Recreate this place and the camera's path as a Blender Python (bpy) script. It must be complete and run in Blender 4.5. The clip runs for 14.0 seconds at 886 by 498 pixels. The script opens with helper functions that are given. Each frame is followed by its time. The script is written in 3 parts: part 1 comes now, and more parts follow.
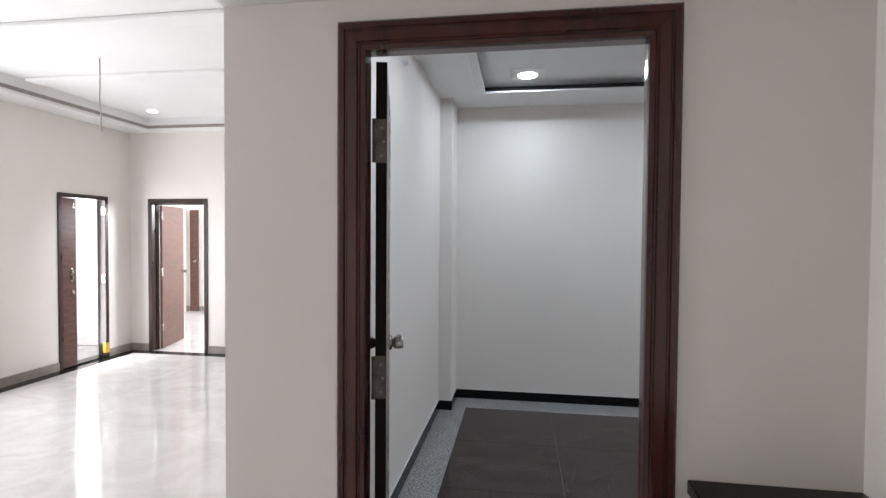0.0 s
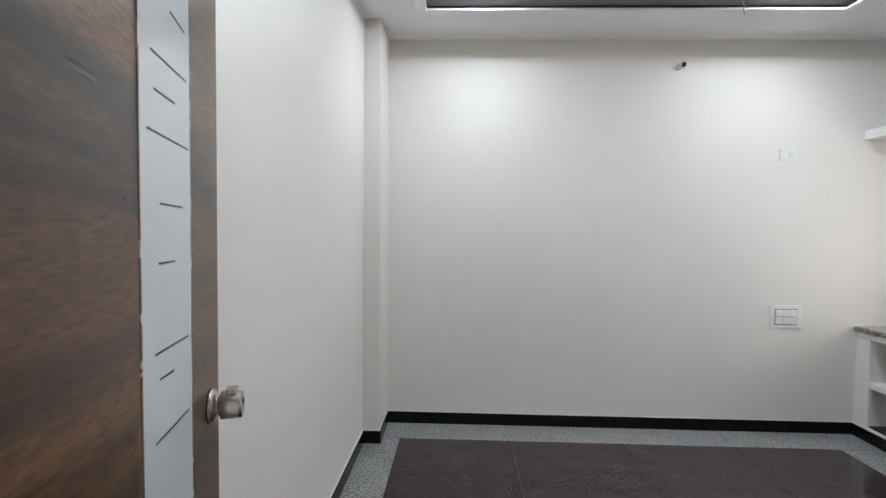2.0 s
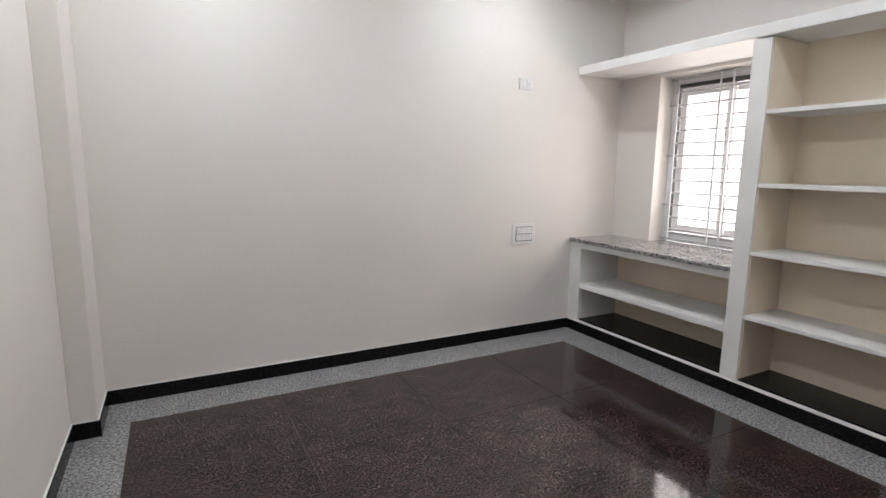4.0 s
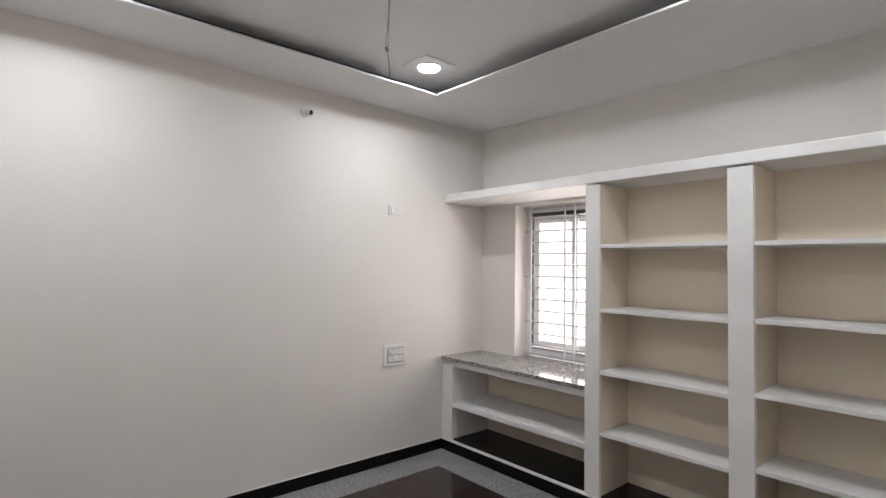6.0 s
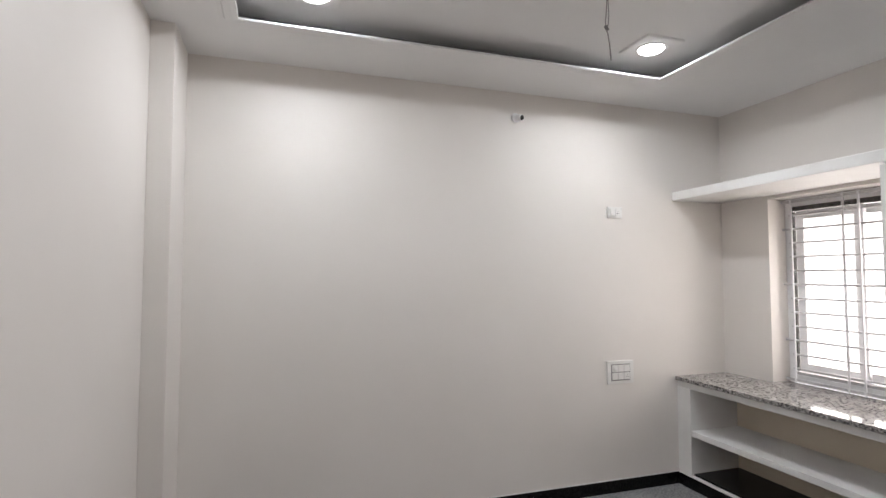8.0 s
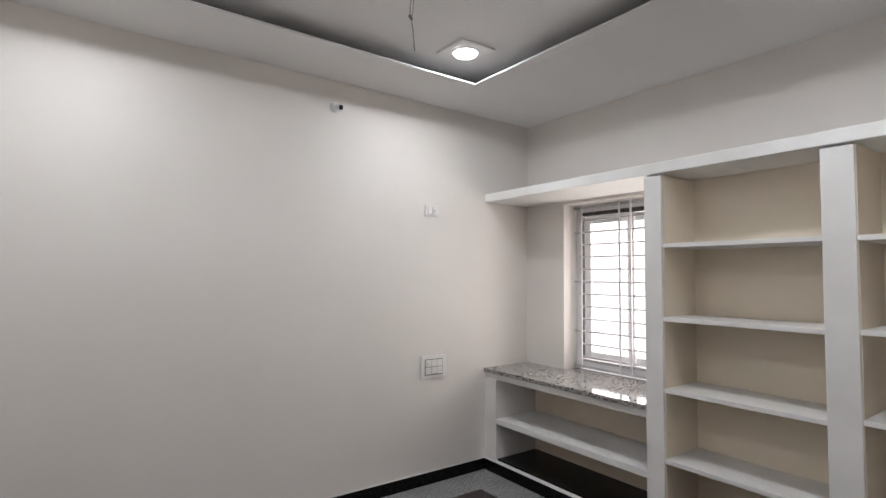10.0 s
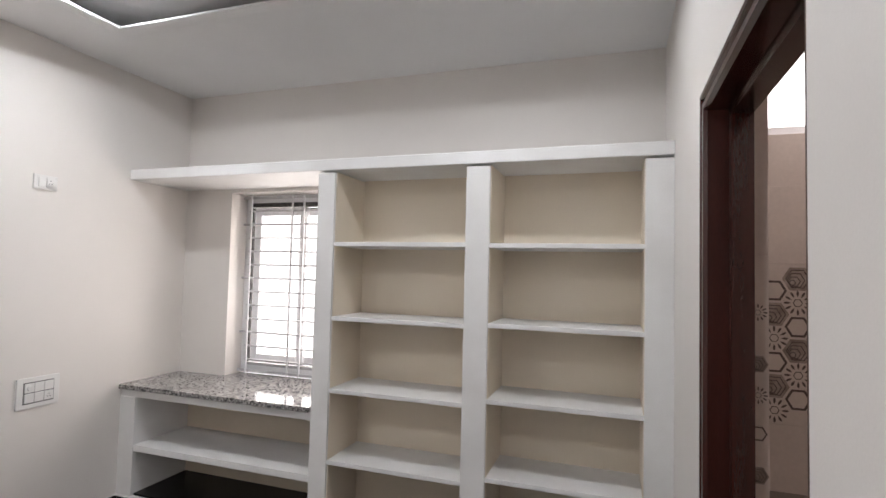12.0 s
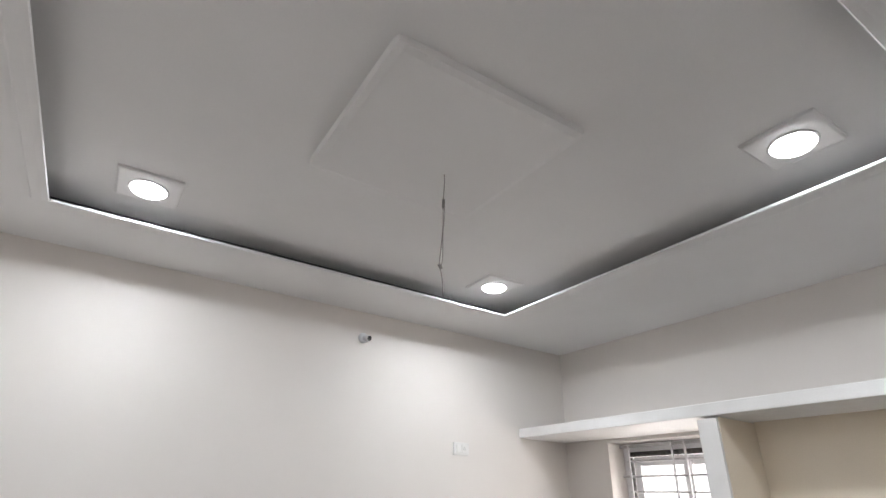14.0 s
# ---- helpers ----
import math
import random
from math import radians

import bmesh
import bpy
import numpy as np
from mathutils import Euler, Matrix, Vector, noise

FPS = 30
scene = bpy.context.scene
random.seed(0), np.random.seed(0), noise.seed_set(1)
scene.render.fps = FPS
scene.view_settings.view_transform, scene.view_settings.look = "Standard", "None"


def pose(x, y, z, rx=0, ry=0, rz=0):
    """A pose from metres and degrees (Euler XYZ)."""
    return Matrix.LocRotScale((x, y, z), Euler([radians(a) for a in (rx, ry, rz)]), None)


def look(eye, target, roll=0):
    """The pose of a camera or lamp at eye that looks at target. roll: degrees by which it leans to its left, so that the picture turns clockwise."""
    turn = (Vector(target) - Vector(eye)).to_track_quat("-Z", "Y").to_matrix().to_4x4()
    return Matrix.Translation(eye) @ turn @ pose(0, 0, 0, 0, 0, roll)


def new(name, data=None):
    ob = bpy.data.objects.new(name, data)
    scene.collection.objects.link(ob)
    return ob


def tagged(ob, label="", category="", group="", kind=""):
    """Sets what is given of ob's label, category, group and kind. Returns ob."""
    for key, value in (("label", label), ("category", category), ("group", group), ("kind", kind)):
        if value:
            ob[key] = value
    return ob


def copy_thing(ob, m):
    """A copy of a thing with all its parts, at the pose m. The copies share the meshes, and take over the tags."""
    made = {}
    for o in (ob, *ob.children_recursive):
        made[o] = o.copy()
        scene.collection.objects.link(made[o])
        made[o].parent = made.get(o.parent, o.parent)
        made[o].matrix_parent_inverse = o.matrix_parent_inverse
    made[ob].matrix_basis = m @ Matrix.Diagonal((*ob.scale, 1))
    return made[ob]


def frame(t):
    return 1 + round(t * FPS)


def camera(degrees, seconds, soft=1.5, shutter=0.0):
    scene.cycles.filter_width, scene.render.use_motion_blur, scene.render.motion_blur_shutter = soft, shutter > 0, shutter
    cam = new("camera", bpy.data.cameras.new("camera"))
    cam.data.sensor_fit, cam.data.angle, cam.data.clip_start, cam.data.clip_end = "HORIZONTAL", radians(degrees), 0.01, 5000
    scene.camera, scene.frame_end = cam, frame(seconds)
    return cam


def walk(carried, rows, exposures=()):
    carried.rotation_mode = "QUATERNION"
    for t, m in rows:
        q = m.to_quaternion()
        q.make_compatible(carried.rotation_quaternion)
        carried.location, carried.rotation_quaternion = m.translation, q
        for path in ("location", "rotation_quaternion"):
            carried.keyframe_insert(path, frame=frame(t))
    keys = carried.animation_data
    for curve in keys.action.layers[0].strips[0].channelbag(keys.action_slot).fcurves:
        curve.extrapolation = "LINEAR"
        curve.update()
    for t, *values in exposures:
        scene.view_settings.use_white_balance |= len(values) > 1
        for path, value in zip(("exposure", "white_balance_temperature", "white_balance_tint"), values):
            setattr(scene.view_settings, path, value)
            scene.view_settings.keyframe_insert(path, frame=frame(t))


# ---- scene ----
cam = camera(81.7, 14.0)
EXPOSURES = [(0.0, -0.26, 6050, 10), (0.5, -0.08, 6050, 10), (1.0, -0.12, 6000, 10), (1.5, 0.03, 6150, 11), (2.0, 0.06, 6250, 9), (3.0, 0.10, 6500, 13), (4.2, 0.11, 6650, 14),
             (6.5, -0.14, 6700, 14), (7.0, -0.05, 6700, 14), (9.5, -0.08, 6650, 14), (10.0, -0.20, 6650, 14), (10.5, -0.02, 6650, 15), (11.0, -0.42, 6650, 15), (11.5, -0.22, 6700, 16), (12.0, 0.02, 6650, 15), (12.5, 0.12, 6550, 13),
             (14.0, 0.03, 6550, 13)]
PATH = [
    (0, (0.724, -4.911, 1.572), (0.423, -2.934, 1.519), 0.4),
    (0.5, (0.756, -4.622, 1.568), (0.55, -2.633, 1.519), 0.5),
    (1, (0.709, -4.327, 1.478), (0.537, -2.335, 1.447), 0.4),
    (1.5, (0.648, -4.03, 1.487), (0.498, -2.036, 1.456), 0.4),
    (2, (0.640, -3.729, 1.455), (0.572, -1.732, 1.367), 0.7),
    (2.5, (0.647, -3.538, 1.403), (0.644, -1.544, 1.247), 0.6),
    (3, (0.573, -3.408, 1.378), (0.776, -1.438, 1.099), 0.8),
    (3.5, (0.519, -3.345, 1.322), (1.116, -1.462, 1.011), 0.4),
    (4, (0.500, -3.285, 1.358), (1.428, -1.542, 1.041), 0.8),
    (4.2, (0.490, -3.282, 1.368), (1.485, -1.575, 1.052), 0.8),
    (6.3, (0.564, -3.334, 1.549), (1.889, -1.84, 1.657), 0.8),
    (6.5, (0.537, -3.306, 1.532), (1.863, -1.814, 1.65), 0.8),
    (7, (0.583, -3.262, 1.558), (1.611, -1.55, 1.666), 0.9),
    (7.2, (0.603, -3.16, 1.545), (1.442, -1.347, 1.654), 0.8),
    (9.3, (0.631, -3.152, 1.532), (1.171, -1.229, 1.631), -0.2),
    (9.5, (0.651, -3.079, 1.536), (1.439, -1.243, 1.606), 0.7),
    (10, (0.792, -3.129, 1.511), (1.961, -1.51, 1.613), 0.5),
    (10.5, (0.944, -3.064, 1.512), (2.459, -1.762, 1.621), 1.2),
    (11, (0.937, -3.024, 1.519), (2.677, -2.044, 1.618), 1.0),
    (11.5, (1.007, -3.019, 1.504), (2.854, -2.261, 1.615), 1.3),
    (12, (0.984, -3.006, 1.545), (2.876, -2.363, 1.636), 1.4),
    (12.5, (0.968, -3.031, 1.513), (2.774, -2.325, 2.0), 2.3),
    (13, (0.939, -3.023, 1.621), (2.461, -1.993, 2.409), 1.9),
    (13.5, (0.844, -2.987, 1.67), (2.023, -1.618, 2.527), 1.2),
    (14, (0.847, -3.053, 1.665), (1.797, -1.532, 2.549), 1.8),
]
walk(cam, [(t, look(eye, target, roll)) for t, eye, target, roll in PATH],
     exposures=EXPOSURES)

# ---- world, sun, large lights ----
world = bpy.data.worlds.new("world")
scene.world = world
world.use_nodes = True
wn = world.node_tree
sky = wn.nodes.new("ShaderNodeTexSky")
sky.sky_type = "NISHITA"
sky.sun_disc = False
sky.sun_elevation = radians(50)
sky.sun_rotation = radians(70)
wn.nodes["Background"].inputs["Strength"].default_value = 0.12
wn.links.new(sky.outputs["Color"], wn.nodes["Background"].inputs["Color"])

sun = new("sun", bpy.data.lights.new("sun", "SUN"))
sun.data.energy, sun.data.angle, sun.data.color = 2.5, radians(0.6), (1.0, 0.95, 0.88)
sun.matrix_world = look((6, 12, 14), (0, 0, 0))


def area_lamp(name, eye, target, sx, sy, watts, colour, round_shape=False):
    data = bpy.data.lights.new(name, "AREA")
    data.shape = "DISK" if round_shape else "RECTANGLE"
    data.size = sx
    if not round_shape:
        data.size_y = sy
    else:
        data.spread = radians(180)
    data.energy, data.color = watts, colour
    ob = new(name, data)
    ob.matrix_world = look(eye, target)
    return ob


LED = [(0.762, -0.735), (2.675, -0.735), (2.69, -2.465), (0.762, -2.465)]
for lx, ly in LED:
    area_lamp("led_light", (lx, ly, 2.834), (lx, ly, 0), 0.12, 0.12, 12.3, (0.88, 0.95, 1.0), True)
# daylight at the room window, the hall door and the bathroom window
area_lamp("window_daylight", (4.24, -0.88, 1.43), (3.0, -0.88, 1.43), 0.94, 1.28, 21, (1.0, 0.955, 0.90))
# two added fill lamps that brighten the hall from out of view
area_lamp("hall_fill", (-4.35, -1.9, 1.5), (0, -1.6, 1.2), 2.0, 2.0, 92, (1.0, 0.97, 0.94))
area_lamp("hall_fill", (-4.35, -4.6, 1.5), (0, -4.4, 1.2), 1.6, 1.6, 76, (1.0, 0.95, 0.89))
area_lamp("hall_door_daylight", (-4.56, 0.58, 1.1), (0, 0.2, 1.0), 0.36, 1.9, 40, (1.0, 0.98, 0.96))
area_lamp("bath_daylight", (3.62, -4.1, 2.5), (2.4, -3.9, 1.0), 0.8, 0.4, 9, (1.0, 0.95, 0.93))
# added fill lamp inside the next room, which has no window
area_lamp("far_room_fill", (-2.2, 3.0, 2.3), (-5.5, 3.8, 1.0), 1.2, 0.8, 260, (1.0, 0.98, 0.96))


# ---- materials ----
def mat(name, colour, rough=0.5, dark=None, scale=8.0, fine=120.0, fine_amount=0.04, bump=0.05,
        metallic=0.0, stretch=(1, 1, 1), low=0.35, high=0.65, coat=0.0, dist=0.0, rough_var=0.08):
    """Principled surface with two scales of variation in colour, roughness and relief."""
    m = bpy.data.materials.new(name)
    m.use_nodes = True
    n, link = m.node_tree.nodes, m.node_tree.links.new
    b = n["Principled BSDF"]
    b.inputs["Metallic"].default_value = metallic
    b.inputs["Coat Weight"].default_value = coat
    b.inputs["Coat Roughness"].default_value = 0.08
    tc = n.new("ShaderNodeTexCoord")
    mp = n.new("ShaderNodeMapping")
    mp.inputs["Scale"].default_value = stretch
    link(tc.outputs["Object"], mp.inputs["Vector"])
    big = n.new("ShaderNodeTexNoise")
    big.inputs["Scale"].default_value = scale
    big.inputs["Detail"].default_value = 5
    big.inputs["Distortion"].default_value = dist
    link(mp.outputs["Vector"], big.inputs["Vector"])
    small = n.new("ShaderNodeTexNoise")
    small.inputs["Scale"].default_value = fine
    small.inputs["Detail"].default_value = 3
    link(mp.outputs["Vector"], small.inputs["Vector"])
    ramp = n.new("ShaderNodeMapRange")
    ramp.inputs["From Min"].default_value = low
    ramp.inputs["From Max"].default_value = high
    link(big.outputs["Fac"], ramp.inputs["Value"])
    mix = n.new("ShaderNodeMix")
    mix.data_type = "RGBA"
    d = dark or tuple(c * 0.93 for c in colour)
    mix.inputs["A"].default_value = (*d, 1)
    mix.inputs["B"].default_value = (*colour, 1)
    link(ramp.outputs["Result"], mix.inputs["Factor"])
    hsv = n.new("ShaderNodeHueSaturation")
    val = n.new("ShaderNodeMapRange")
    val.inputs["From Min"].default_value, val.inputs["From Max"].default_value = 0.3, 0.7
    val.inputs["To Min"].default_value, val.inputs["To Max"].default_value = 1 - fine_amount, 1 + fine_amount
    link(small.outputs["Fac"], val.inputs["Value"])
    link(val.outputs["Result"], hsv.inputs["Value"])
    link(mix.outputs["Result"], hsv.inputs["Color"])
    link(hsv.outputs["Color"], b.inputs["Base Color"])
    rr = n.new("ShaderNodeMapRange")
    rr.inputs["To Min"].default_value, rr.inputs["To Max"].default_value = max(0.02, rough - rough_var), rough + rough_var
    link(big.outputs["Fac"], rr.inputs["Value"])
    link(rr.outputs["Result"], b.inputs["Roughness"])
    if bump:
        bp = n.new("ShaderNodeBump")
        bp.inputs["Strength"].default_value = bump
        bp.inputs["Distance"].default_value = 0.004
        link(small.outputs["Fac"], bp.inputs["Height"])
        link(bp.outputs["Normal"], b.inputs["Normal"])
    return m


def speckled(name, base, light, dark, rough, size=90.0, vary=0.0, gloss=0.5, fleck=None, cloud=0.08):
    """Polished granite: crystals of three tones, soft clouds and sparse light flecks."""
    m = bpy.data.materials.new(name)
    m.use_nodes = True
    n, link = m.node_tree.nodes, m.node_tree.links.new
    b = n["Principled BSDF"]
    tc = n.new("ShaderNodeTexCoord")
    v = n.new("ShaderNodeTexNoise")
    v.inputs["Scale"].default_value = size
    v.inputs["Detail"].default_value = 3
    v.inputs["Roughness"].default_value = 0.62
    link(tc.outputs["Object"], v.inputs["Vector"])
    ramp = n.new("ShaderNodeValToRGB")
    e = ramp.color_ramp.elements
    e[0].position, e[0].color = 0.39, (*dark, 1)
    e[1].position, e[1].color = 0.61, (*light, 1)
    centre = e.new(0.49)
    centre.color = (*base, 1)
    link(v.outputs["Fac"], ramp.inputs["Fac"])
    big = n.new("ShaderNodeTexNoise")
    big.inputs["Scale"].default_value = 6
    big.inputs["Detail"].default_value = 6
    link(tc.outputs["Object"], big.inputs["Vector"])
    info = n.new("ShaderNodeObjectInfo")
    add = n.new("ShaderNodeMath")
    add.operation = "MULTIPLY_ADD"
    add.inputs[1].default_value = vary
    link(info.outputs["Random"], add.inputs[0])
    mr = n.new("ShaderNodeMapRange")
    mr.inputs["From Min"].default_value, mr.inputs["From Max"].default_value = 0.3, 0.7
    mr.inputs["To Min"].default_value, mr.inputs["To Max"].default_value = 1 - cloud, 1 + cloud
    link(big.outputs["Fac"], mr.inputs["Value"])
    link(mr.outputs["Result"], add.inputs[2])
    hsv = n.new("ShaderNodeHueSaturation")
    link(add.outputs["Value"], hsv.inputs["Value"])
    link(ramp.outputs["Color"], hsv.inputs["Color"])
    colour = hsv.outputs["Color"]
    if fleck:
        cells = n.new("ShaderNodeTexVoronoi")
        cells.inputs["Scale"].default_value = 34
        link(tc.outputs["Object"], cells.inputs["Vector"])
        near = n.new("ShaderNodeMapRange")
        near.inputs["From Min"].default_value, near.inputs["From Max"].default_value = 0.10, 0.22
        near.inputs["To Min"].default_value, near.inputs["To Max"].default_value = 1.0, 0.0
        link(cells.outputs["Distance"], near.inputs["Value"])
        mix = n.new("ShaderNodeMix")
        mix.data_type = "RGBA"
        mix.inputs["B"].default_value = (*fleck, 1)
        link(near.outputs["Result"], mix.inputs["Factor"])
        link(colour, mix.inputs["A"])
        colour = mix.outputs["Result"]
    link(colour, b.inputs["Base Color"])
    rr = n.new("ShaderNodeMapRange")
    rr.inputs["To Min"].default_value, rr.inputs["To Max"].default_value = max(0.02, rough - 0.03), rough + 0.05
    link(big.outputs["Fac"], rr.inputs["Value"])
    link(rr.outputs["Result"], b.inputs["Roughness"])
    b.inputs["Specular IOR Level"].default_value = gloss
    return m


def glow(name, colour, strength):
    m = bpy.data.materials.new(name)
    m.use_nodes = True
    b = m.node_tree.nodes["Principled BSDF"]
    b.inputs["Base Color"].default_value = (*colour, 1)
    b.inputs["Emission Color"].default_value = (*colour, 1)
    b.inputs["Emission Strength"].default_value = strength
    return m


PAINT = mat("cream_wall_paint", (0.740, 0.702, 0.667), 0.55, (0.717, 0.678, 0.641), 1.6, 240, 0.012, 0.05)
SHELF_PAINT = mat("shelf_paint", (0.79, 0.78, 0.765), 0.5, (0.73, 0.715, 0.695), 4, 160, 0.02, 0.10)
# shelf paint made creamier: the warm bounce inside the bays is in the colour
BAY_BOUNCE = mat("bay_bounce_cream", (0.79, 0.70, 0.575), 0.6, (0.75, 0.66, 0.535), 2.4, 160, 0.02, 0.10)
CEIL = mat("white_ceiling_paint", (0.79, 0.785, 0.78), 0.6, (0.75, 0.745, 0.74), 1.3, 200, 0.012, 0.05)
# near-black tone puts the shade of the unlit cove into the colour
COVE_SHADE = mat("dark_cove_shade", (0.07, 0.068, 0.068), 0.8, (0.045, 0.044, 0.044), 3, 90, 0.05, 0.1)
WOOD = mat("dark_polished_wood", (0.056, 0.0125, 0.0085), 0.22, (0.034, 0.008, 0.006), 2.0, 60, 0.12, 0.03,
           stretch=(7, 7, 0.8), coat=0.15)
LAMINATE = mat("walnut_laminate", (0.165, 0.080, 0.036), 0.30, (0.022, 0.012, 0.009), 2.1, 60, 0.45, 0.06,
               stretch=(1.0, 0.5, 3.2), dist=1.3, coat=0.10, low=0.40, high=0.64)
HALL_WOOD = mat("hall_door_wood", (0.115, 0.045, 0.030), 0.35, (0.055, 0.022, 0.016), 3, 70, 0.12, 0.05, stretch=(2, 2, 9))
EDGE = mat("door_edge", (0.008, 0.005, 0.004), 0.6, None, 10, 80, 0.15)
EDGE.node_tree.nodes["Principled BSDF"].inputs["Specular IOR Level"].default_value = 0.12
STEEL = mat("brushed_steel", (0.55, 0.53, 0.50), 0.26, (0.40, 0.38, 0.36), 20, 260, 0.08, 0.03, metallic=1.0)
HINGE = mat("dull_hinge_steel", (0.15, 0.132, 0.122), 0.42, (0.08, 0.07, 0.065), 25, 200, 0.15, 0.05, metallic=0.85)
DARK_FRAME = mat("dark_hall_frame", (0.045, 0.022, 0.016), 0.3, (0.02, 0.010, 0.008), 4, 70, 0.12, 0.04, stretch=(3, 3, 1))
BARS = mat("window_grille_paint", (0.56, 0.55, 0.56), 0.4, (0.46, 0.45, 0.46), 30, 200, 0.05, 0.03)
UPVC = mat("white_plastic_frame", (0.80, 0.80, 0.81), 0.32, (0.74, 0.74, 0.75), 12, 200, 0.02, 0.02)
GASKET = mat("dark_rubber_and_dirt", (0.10, 0.095, 0.09), 0.7, (0.035, 0.033, 0.03), 40, 200, 0.3, 0.2)
PLASTIC = mat("white_switch_plastic", (0.77, 0.755, 0.735), 0.3, (0.74, 0.725, 0.705), 20, 200, 0.01, 0.01)
GREY_LINE = mat("grey_plastic", (0.19, 0.185, 0.18), 0.5)
BLACKP = mat("black_plastic", (0.012, 0.012, 0.012), 0.25)
GLASS_WHITE = mat("white_back_painted_glass", (0.70, 0.735, 0.76), 0.10, (0.67, 0.70, 0.73), 3, 100, 0.01, 0.0, coat=0.5)
ETCH = mat("black_etched_line", (0.02, 0.02, 0.02), 0.4)
GRANITE = speckled("grey_speckled_granite", (0.235, 0.235, 0.237), (0.43, 0.428, 0.426), (0.075, 0.075, 0.078), 0.34, 80, 0.0, 0.35, None, 0.14)
COUNTER = speckled("counter_granite", (0.23, 0.217, 0.208), (0.46, 0.44, 0.42), (0.04, 0.037, 0.036), 0.07, 58, 0.0, 0.5)
BLACK = speckled("black_granite", (0.006, 0.0055, 0.0055), (0.016, 0.015, 0.015), (0.003, 0.003, 0.003), 0.16, 120, 0.0, 0.14)
BROWN = speckled("dark_brown_granite", (0.023, 0.0155, 0.015), (0.066, 0.043, 0.040), (0.006, 0.0045, 0.0045), 0.07, 92, 0.12, 0.38, (0.064, 0.044, 0.041), 0.40)
GROUT = mat("dark_grout", (0.11, 0.10, 0.095), 0.8)
MARBLE = mat("white_marble", (0.64, 0.625, 0.61), 0.09, (0.56, 0.535, 0.515), 1.8, 30, 0.03, 0.0, dist=2.5, rough_var=0.04)
# skirting stone; the same grey also paints the shade line of the hall tray
HALL_SKIRT_SHADE = mat("grey_skirting_and_tray_shade", (0.30, 0.27, 0.25), 0.4, (0.24, 0.21, 0.195), 14, 90, 0.1)
TILE = mat("beige_wall_tile", (0.66, 0.575, 0.52), 0.22, (0.60, 0.52, 0.47), 3, 60, 0.03, 0.0)
TILE_DARK = mat("taupe_wall_tile", (0.30, 0.255, 0.225), 0.25, (0.25, 0.21, 0.185), 3, 60, 0.04, 0.0)
TILE_GREY = mat("grey_brown_tile", (0.42, 0.35, 0.31), 0.25, (0.28, 0.22, 0.19), 18, 60, 0.1, 0.0)
TILE_LINE = mat("dark_brown_tile_line", (0.10, 0.07, 0.06), 0.3)
CONCRETE = mat("outside_ground", (0.40, 0.38, 0.35), 0.9, (0.3, 0.28, 0.26), 2, 40, 0.1, 0.2)
WIRE = mat("cable_sheath", (0.30, 0.28, 0.27), 0.5)
LED_GLOW = glow("led_diffuser", (0.97, 0.985, 1.0), 12.0)
SKY_GLOW = glow("bright_overcast_backdrop", (1.0, 0.985, 0.98), 1.9)
YELLOW = mat("yellow_plastic", (0.65, 0.42, 0.06), 0.4)

GLASS = bpy.data.materials.new("clear_glass")
GLASS.use_nodes = True
gn, gl = GLASS.node_tree.nodes, GLASS.node_tree.links.new
clear, gloss_node, blend = gn.new("ShaderNodeBsdfTransparent"), gn.new("ShaderNodeBsdfGlossy"), gn.new("ShaderNodeMixShader")
gloss_node.inputs["Roughness"].default_value = 0.02
blend.inputs["Fac"].default_value = 0.06
gl(clear.outputs["BSDF"], blend.inputs[1])
gl(gloss_node.outputs["BSDF"], blend.inputs[2])
gl(blend.outputs["Shader"], gn["Material Output"].inputs["Surface"])


# ---- builders ----
def box(bm, x0, y0, z0, x1, y1, z1, bevel=0.0):
    """Adds a box between two corners, with rounded edges if bevel is given."""
    r = bmesh.ops.create_cube(bm, size=1.0, matrix=Matrix.Translation(((x0 + x1) / 2, (y0 + y1) / 2, (z0 + z1) / 2))
                              @ Matrix.Diagonal((abs(x1 - x0), abs(y1 - y0), abs(z1 - z0), 1)))
    if bevel:
        edges = list({e for v in r["verts"] for e in v.link_edges})
        bmesh.ops.bevel(bm, geom=edges, offset=bevel, segments=2, affect="EDGES", profile=0.6)
    return bm


def boxes(*items, bevel=0.0):
    bm = bmesh.new()
    for it in items:
        box(bm, *it, bevel=bevel)
    return bm


def tube(bm, a, b, r, seg=10, r2=None):
    """Adds a capped rod from a to b."""
    a, b = Vector(a), Vector(b)
    d = b - a
    m = Matrix.Translation((a + b) / 2) @ d.to_track_quat("Z", "Y").to_matrix().to_4x4()
    bmesh.ops.create_cone(bm, cap_ends=True, segments=seg, radius1=r, radius2=r if r2 is None else r2, depth=d.length, matrix=m)
    return bm


def lathe(bm, profile, axis_pose, seg=28):
    """Adds a turned body: profile is (radius, height) pairs."""
    rings = []
    for r, h in profile:
        rings.append([bm.verts.new(axis_pose @ Vector((r * math.cos(2 * math.pi * i / seg), r * math.sin(2 * math.pi * i / seg), h)))
                      for i in range(seg)])
    for ra, rb in zip(rings, rings[1:]):
        for i in range(seg):
            j = (i + 1) % seg
            bm.faces.new((ra[i], ra[j], rb[j], rb[i]))
    bm.faces.new(list(reversed(rings[0])))
    bm.faces.new(rings[-1])
    return bm


